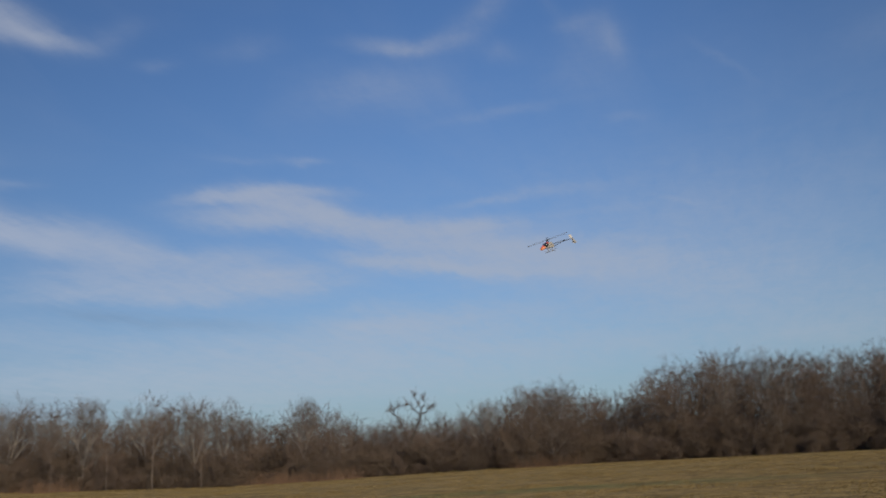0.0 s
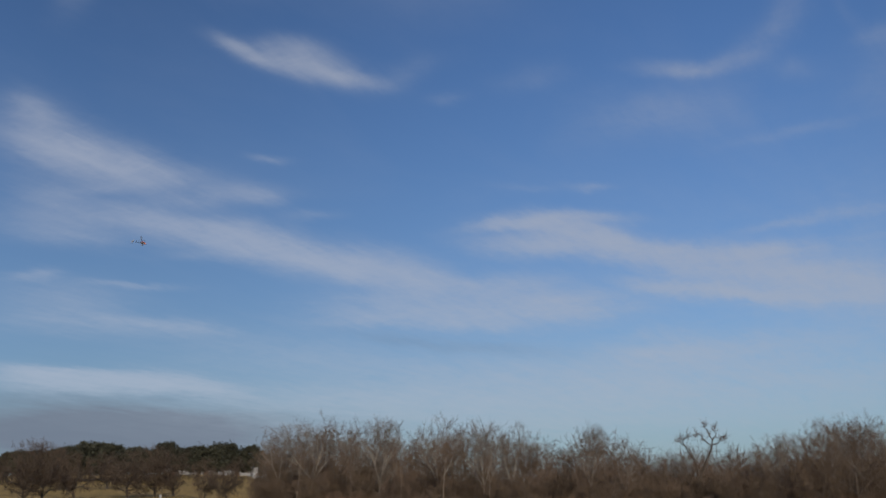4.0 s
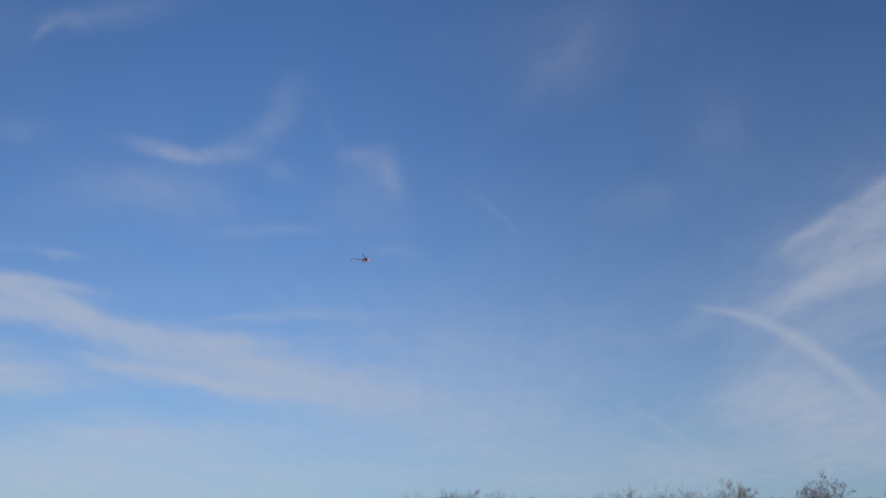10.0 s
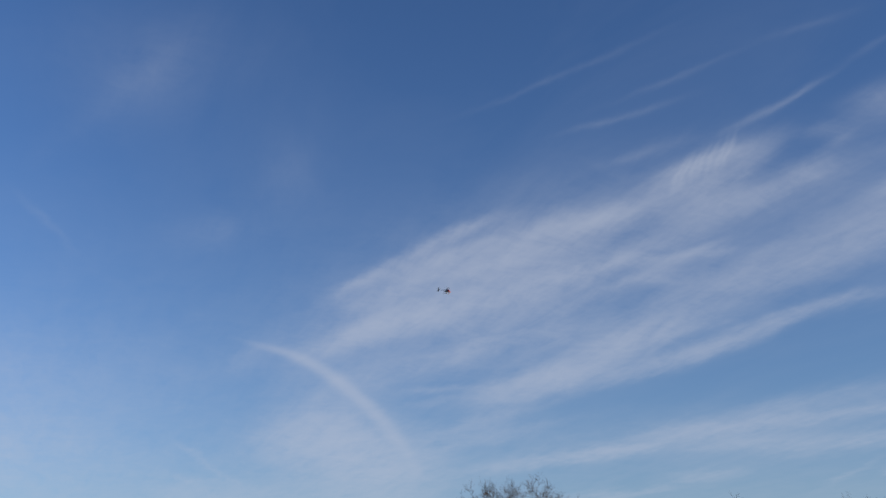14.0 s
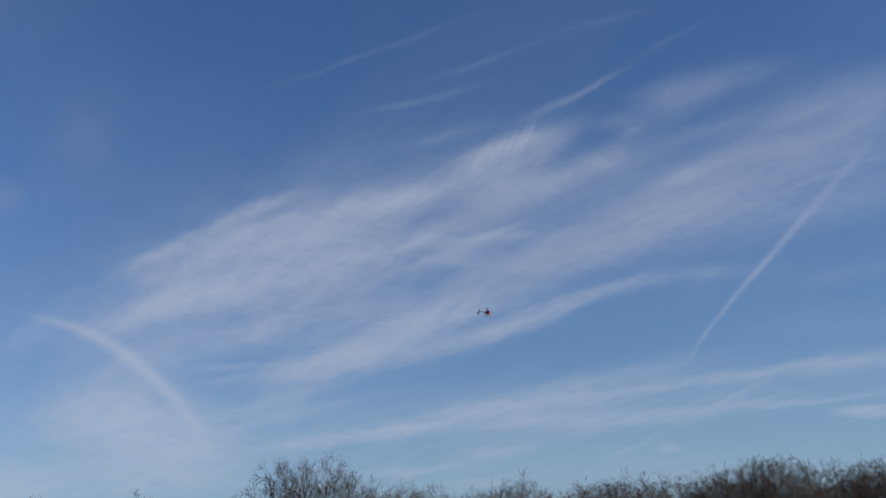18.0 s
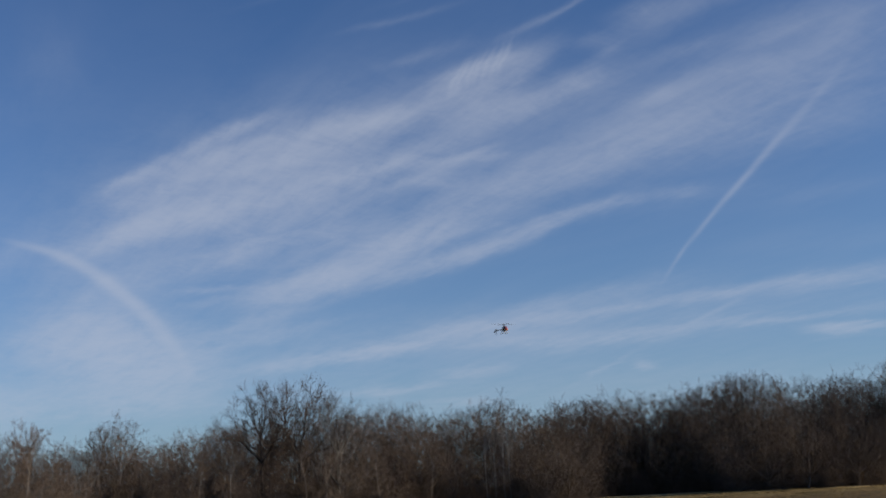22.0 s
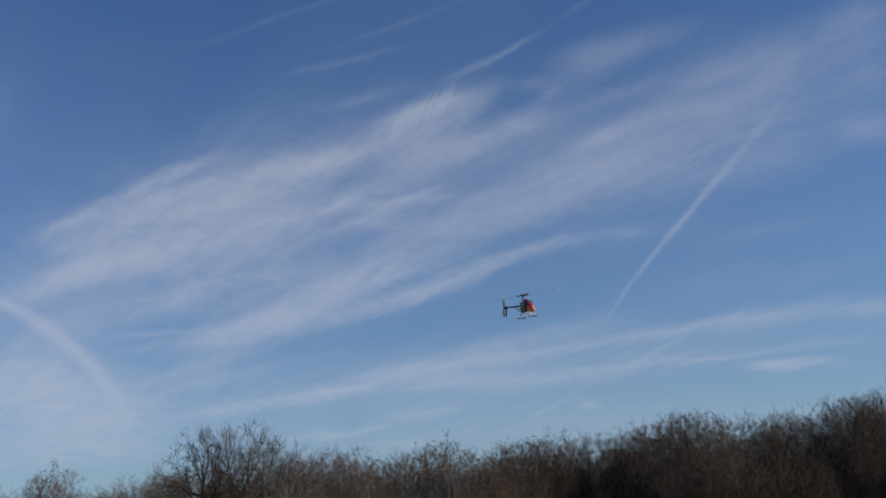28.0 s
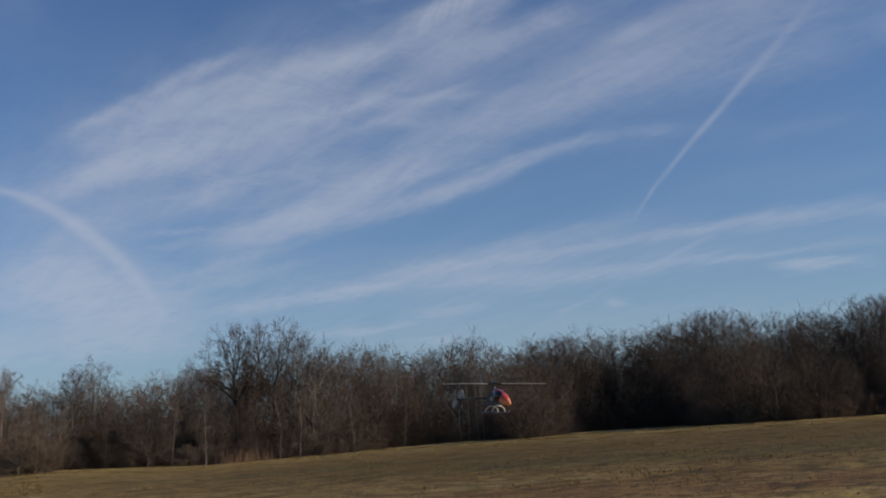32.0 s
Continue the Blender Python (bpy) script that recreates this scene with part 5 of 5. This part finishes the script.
def loft(bm, rings, sides=20):
    """A closed skin over rings of (y, z, half width, half height)."""
    rows = []
    for y, z, w, h in rings:
        rows.append([bm.verts.new((w * math.copysign(abs(math.cos(q)) ** 0.8, math.cos(q)), y, z + h * math.copysign(abs(math.sin(q)) ** 0.8, math.sin(q)))) for q in (2 * math.pi * k / sides for k in range(sides))])
    for a, b in zip(rows, rows[1:]):
        for k in range(sides):
            bm.faces.new((a[k], a[(k + 1) % sides], b[(k + 1) % sides], b[k]))
    bm.faces.new(rows[0])
    bm.faces.new(list(reversed(rows[-1])))
    bmesh.ops.recalc_face_normals(bm, faces=bm.faces)


def build_helicopter():
    """Nose towards +y, the mast at the middle; rotor 0.70 m across."""
    root = empty("model_helicopter", pose(0, 18, 4), "red and orange electric model helicopter with a flybar, in flight", "helicopter")
    bm = bmesh.new()
    loft(bm, ((0.000, 0.044, 0.018, 0.014), (0.03, 0.036, 0.028, 0.028), (0.070, 0.016, 0.032, 0.040), (0.11, -0.006, 0.030, 0.040), (0.146, -0.024, 0.022, 0.029), (0.170, -0.034, 0.012, 0.016), (0.179, -0.037, 0.004, 0.005)))
    part("canopy", bm, CANOPY, root, "glossy red, orange and yellow canopy", smooth=True)
    for s in (-1, 1):
        # black window, drawn larger so that its colour also gives the flank's shade
        bm = bmesh.new()
        ball(bm, (s * 0.0175, 0.066, 0.012), (0.0235, 0.052, 0.036), 20)
        part("window_and_shade", bm, SCREEN, root, "black canopy window, enlarged to paint in the shaded flank", smooth=True)
        bm = bmesh.new()
        box(bm, (0.0025, 0.135, 0.042), (s * 0.017, -0.005, -0.020), bevel=0.001)
        box(bm, (0.0025, 0.085, 0.092), (s * 0.0195, -0.008, -0.002), bevel=0.001)
        part("side_frame", bm, CARBON, root, "black carbon side frame")
        bm = bmesh.new()
        box(bm, (0.012, 0.024, 0.022), (s * 0.026, 0.004, -0.004), bevel=0.002)
        box(bm, (0.004, 0.032, 0.003), (s * 0.026, 0.004, 0.006))
        part("servo", bm, SERVO, root)
        bm = bmesh.new()
        pts = [(-0.088, -0.089), (-0.082, -0.094), (0.075, -0.094), (0.092, -0.086)]
        for (y0, z0), (y1, z1) in zip(pts, pts[1:]):
            rod(bm, (s * 0.055, y0, z0), (s * 0.055, y1, z1), 0.0045, sides=10)
        part("skid", bm, SKID_GREY, root, "grey landing skid tube", smooth=True)
    for y in (-0.035, 0.045):
        bm = bmesh.new()
        arch = [(-0.055, -0.092), (-0.042, -0.066), (-0.02, -0.052), (0.02, -0.052), (0.042, -0.066), (0.055, -0.092)]
        for (x0, z0), (x1, z1) in zip(arch, arch[1:]):
            rod(bm, (x0, y, z0), (x1, y, z1), 0.0038, sides=8)
        part("skid_strut", bm, SKID_WHITE, root)
    bm = bmesh.new()
    rod(bm, (0, 0.03, -0.045), (0, 0.03, -0.012), 0.016, sides=16)
    part("motor", bm, STEEL, root)
    bm = bmesh.new()
    rod(bm, (0, -0.012, -0.002), (0, -0.012, 0.007), 0.033, sides=28)
    part("main_gear", bm, CARBON, root)
    bm = bmesh.new()
    box(bm, (0.028, 0.085, 0.024), (0, 0.085, -0.028), bevel=0.002)
    part("battery", bm, CELL, root)
    bm = bmesh.new()
    box(bm, (0.022, 0.03, 0.012), (0, -0.045, 0.030), bevel=0.002)
    part("gyro", bm, SERVO, root)
    bm = bmesh.new()
    rod(bm, (0, 0, -0.03), (0, 0, 0.108), 0.004, sides=10)
    part("mast", bm, STEEL, root)
    bm = bmesh.new()
    rod(bm, (0, 0, 0.058), (0, 0, 0.066), 0.015, 0.012, sides=16)
    for k in range(4):
        w = math.pi / 4 + k * math.pi / 2
        rod(bm, (0.013 * math.cos(w), 0.013 * math.sin(w), 0.062), (0.021 * math.cos(w), 0.021 * math.sin(w), 0.062), 0.002, sides=6)
        rod(bm, (0.02 * math.cos(w), 0.02 * math.sin(w), 0.062), (0.016 * math.cos(w), 0.016 * math.sin(w), 0.096), 0.0012, sides=6)
    part("swashplate", bm, CARBON, root)
    # tail
    bm = bmesh.new()
    rod(bm, (0, -0.03, 0.006), (0, -0.43, 0.006), 0.0068, sides=12)
    part("tail_boom", bm, CARBON, root, smooth=True)
    for s in (-1, 1):
        bm = bmesh.new()
        rod(bm, (s * 0.018, -0.05, -0.046), (s * 0.004, -0.25, 0.003), 0.0022, sides=8)
        part("boom_strut", bm, CARBON, root)
    bm = bmesh.new()
    box(bm, (0.10, 0.03, 0.002), (0, -0.265, 0.010), bevel=0.0008)
    part("horizontal_fin", bm, CARBON, root)
    bm = bmesh.new()
    v = [bm.verts.new(p) for p in ((0, -0.395, 0.012), (0, -0.43, 0.02), (0, -0.475, -0.075), (0, -0.455, -0.085), (0, -0.405, -0.01))]
    bm.faces.new(v)
    g = bmesh.ops.extrude_face_region(bm, geom=bm.faces[:])
    bmesh.ops.translate(bm, vec=(0.0022, 0, 0), verts=[q for q in g["geom"] if isinstance(q, bmesh.types.BMVert)])
    bmesh.ops.recalc_face_normals(bm, faces=bm.faces)
    part("vertical_fin", bm, CARBON, root)
    bm = bmesh.new()
    box(bm, (0.018, 0.028, 0.020), (0.004, -0.425, 0.006), bevel=0.002)
    part("tail_gearbox", bm, CARBON, root)
    # main rotor: two blades, and a flybar with paddles across them
    bm = bmesh.new()
    box(bm, (0.03, 0.018, 0.016), (0, 0, 0), bevel=0.002)
    rod(bm, (-0.05, 0, 0), (0.05, 0, 0), 0.006, sides=10)
    rod(bm, (0, 0, -0.02), (0, 0, 0.012), 0.008, sides=12)
    hub = part("main_rotor", bm, CARBON, root)
    for s in (-1, 1):
        bm = bmesh.new()
        ring = []
        for x, c0, c1, th in ((0.045, 0.008, -0.008, 0.004), (0.07, 0.012, -0.020, 0.0035), (0.34, 0.012, -0.020, 0.003), (0.35, 0.008, -0.016, 0.002)):
            ring.append([bm.verts.new((s * x, s * c, z)) for c, z in ((c0, 0), ((c0 + c1) / 2 + 0.004, th / 2), (c1, 0), ((c0 + c1) / 2 + 0.004, -th / 2))])
        for a, b in zip(ring, ring[1:]):
            for k in range(4):
                bm.faces.new((a[k], a[(k + 1) % 4], b[(k + 1) % 4], b[k]))
        bm.faces.new(ring[0])
        bm.faces.new(ring[-1])
        bmesh.ops.recalc_face_normals(bm, faces=bm.faces)
        part("rotor_blade", bm, BLADE, hub)
        bm = bmesh.new()
        rod(bm, (0, s * 0.005, 0.006), (0, s * 0.09, 0.006), 0.0016, sides=6)
        box(bm, (0.024, 0.036, 0.003), (0, s * 0.105, 0.006), bevel=0.0008)
        part("flybar_paddle", bm, CARBON, hub)
    # tail rotor: its axle points to the side
    bm = bmesh.new()
    rod(bm, (-0.012, 0, 0), (0.006, 0, 0), 0.005, sides=10)
    box(bm, (0.008, 0.012, 0.03), (0, 0, 0), bevel=0.001)
    tail = part("tail_rotor", bm, CARBON, root)
    for s in (-1, 1):
        bm = bmesh.new()
        v = [bm.verts.new((0, c, s * z)) for c, z in ((-0.008, 0.014), (-0.021, 0.032), (-0.024, 0.06), (-0.016, 0.083), (0.010, 0.086), (0.021, 0.068), (0.020, 0.036), (0.008, 0.014))]
        bm.faces.new(v)
        g = bmesh.ops.extrude_face_region(bm, geom=bm.faces[:])
        bmesh.ops.translate(bm, vec=(0.003, 0, 0), verts=[q for q in g["geom"] if isinstance(q, bmesh.types.BMVert)])
        bmesh.ops.recalc_face_normals(bm, faces=bm.faces)
        part("tail_rotor_blade", bm, TAIL_WHITE, tail)
    return root, hub, tail


helicopter, main_rotor, tail_rotor = build_helicopter()
# seconds, place, nose up, lean to the right, heading to the left of +y
FLIGHT = [
    (0.0, 1.75, 17.61, 4.88, -14, 8, 101.3),
    (0.5, -1.87, 18.62, 4.86, -13, 6, 93.7),
    (1.0, -5.43, 21.02, 5.16, -12, 4, 76.5),
    (1.5, -10.04, 25.76, 6.03, -8, 0, 63.3),
    (2.0, -14.90, 30.10, 6.85, -4, -6, 54.3),
    (2.5, -19.63, 34.15, 8.56, 0, -20, 31.9),
    (3.0, -22.66, 36.78, 9.95, 2, -25, 6.6),
    (3.5, -23.85, 38.19, 11.01, 0, -25, -18.0),
    (5.5, -18.88, 41.32, 13.63, -8, -6, -63.4),
    (6.0, -15.39, 38.58, 12.73, -14, -4, -68.2),
    (6.5, -12.95, 37.33, 12.54, -18, 0, -70.9),
    (7.0, -10.23, 36.22, 11.83, -22, 0, -76.2),
    (7.5, -8.30, 38.76, 12.08, -20, 0, -85.9),
    (8.0, -5.44, 39.31, 11.89, -17, 0, -110.1),
    (8.5, -2.43, 39.60, 11.93, -10, 0, -128.5),
    (9.0, 0.45, 38.61, 12.03, -6, 0, -128.7),
    (9.5, 2.95, 37.38, 12.34, -4, 0, -112.5),
    (10.0, 5.50, 36.06, 12.27, -3, 0, -103.7),
    (10.5, 7.73, 34.63, 12.10, -3, 0, -104.6),
    (11.0, 9.90, 33.16, 11.52, -5, 0, -111.6),
    (11.5, 12.14, 32.44, 11.41, -14, 2, -134.5),
    (12.0, 14.73, 31.34, 11.45, -22, 4, -157.2),
    (12.5, 16.54, 30.31, 11.77, -16, 4, -169.6),
    (13.0, 18.17, 29.34, 11.86, -12, 4, -178.8),
    (13.5, 19.40, 28.46, 12.08, -15, 4, -176.3),
    (14.0, 20.83, 27.55, 11.75, -18, 2, -175.1),
    (14.5, 21.29, 26.00, 11.39, -13, 2, -179.3),
    (15.0, 21.81, 24.33, 11.02, -10, 2, -184.9),
    (15.5, 21.98, 22.87, 10.69, -11, 2, -186.9),
    (17.5, 20.85, 18.06, 8.79, -17, 4, -196.1),
    (18.0, 20.87, 17.45, 8.25, -16, 4, -201.1),
    (18.5, 20.20, 16.76, 7.93, -10, 3, -206.3),
    (19.0, 19.69, 15.99, 7.30, -6, 2, -211.9),
    (19.5, 19.38, 15.72, 6.86, -8, 4, -212.0),
    (20.0, 19.20, 15.34, 6.19, -9, 6, -211.4),
    (20.5, 18.84, 15.13, 5.65, -4, 5, -211.2),
    (21.0, 18.63, 14.75, 4.98, -2, 4, -210.6),
    (21.5, 18.19, 14.50, 4.92, -2, 3, -209.4),
    (22.0, 17.90, 14.03, 5.05, -3, 3, -208.9),
    (22.5, 17.05, 13.46, 5.07, -5, 4, -209.7),
    (23.0, 15.98, 12.35, 5.13, -8, 6, -211.3),
    (23.5, 14.58, 11.52, 5.56, -12, 8, -211.7),
    (24.0, 13.67, 10.82, 5.45, -13, 9, -211.6),
    (24.5, 11.69, 9.47, 4.88, -14, 4, -209.0),
    (25.0, 10.52, 8.31, 4.31, -22, 6, -211.7),
    (25.5, 10.06, 7.77, 4.28, -24, 14, -212.3),
    (26.0, 9.92, 7.23, 4.13, -24, 14, -213.9),
    (26.5, 9.21, 6.56, 3.99, -20, 12, -213.5),
    (28.5, 7.53, 5.02, 3.25, -9, 8, -214.3),
    (29.0, 7.51, 5.13, 2.98, -9, -2, -209.7),
    (29.5, 7.40, 5.16, 2.79, -8, -3, -205.1),
    (30.0, 7.14, 5.07, 2.48, -7, -3, -200.6),
    (30.5, 6.71, 4.85, 2.25, -3, -1, -201.1),
    (31.0, 6.43, 4.74, 2.10, -1, -3, -200.6),
    (31.5, 6.07, 4.56, 1.96, -2, -3, -198.1),
    (32.0, 5.86, 4.51, 1.83, -2, -3, -197.5),
]


# seconds, and the blades' turn about the mast by then
SPIN = [(0, 253), (0.5, -948), (1, -2214), (1.5, -3462), (2, -4648), (3, -7145), (6, -14410), (7, -16753), (8, -19262), (9, -21612), (10, -24125), (11, -26475), (12, -28978), (13, -31493), (14, -33987), (15, -36352), (17.5, -42513), (18, -43709), (19, -46059), (20, -48560), (21, -51071), (22, -53433), (23, -55811), (23.5, -57010), (24, -58160), (24.5, -59362), (25, -60550), (25.5, -61910), (26, -63192), (28.5, -69316), (29, -70496), (30, -72829), (31, -75269), (31.5, -76535), (32, -77795)]


def motions():
    walk(helicopter, [(t, pose(x, y, z, up, lean, turn)) for t, x, y, z, up, lean, turn in FLIGHT])
    steps = range(0, 32 * FPS + 1)
    walk(main_rotor, [(k / FPS, pose(0, 0, 0.098, 0, 0, float(np.interp(k / FPS, [t for t, _a in SPIN], [a for _t, a in SPIN])))) for k in steps])
    walk(tail_rotor, [(k / FPS, pose(0.022, -0.425, 0.006, 90 + 79.27 * (k - 930), 0, 0)) for k in steps])


motions()
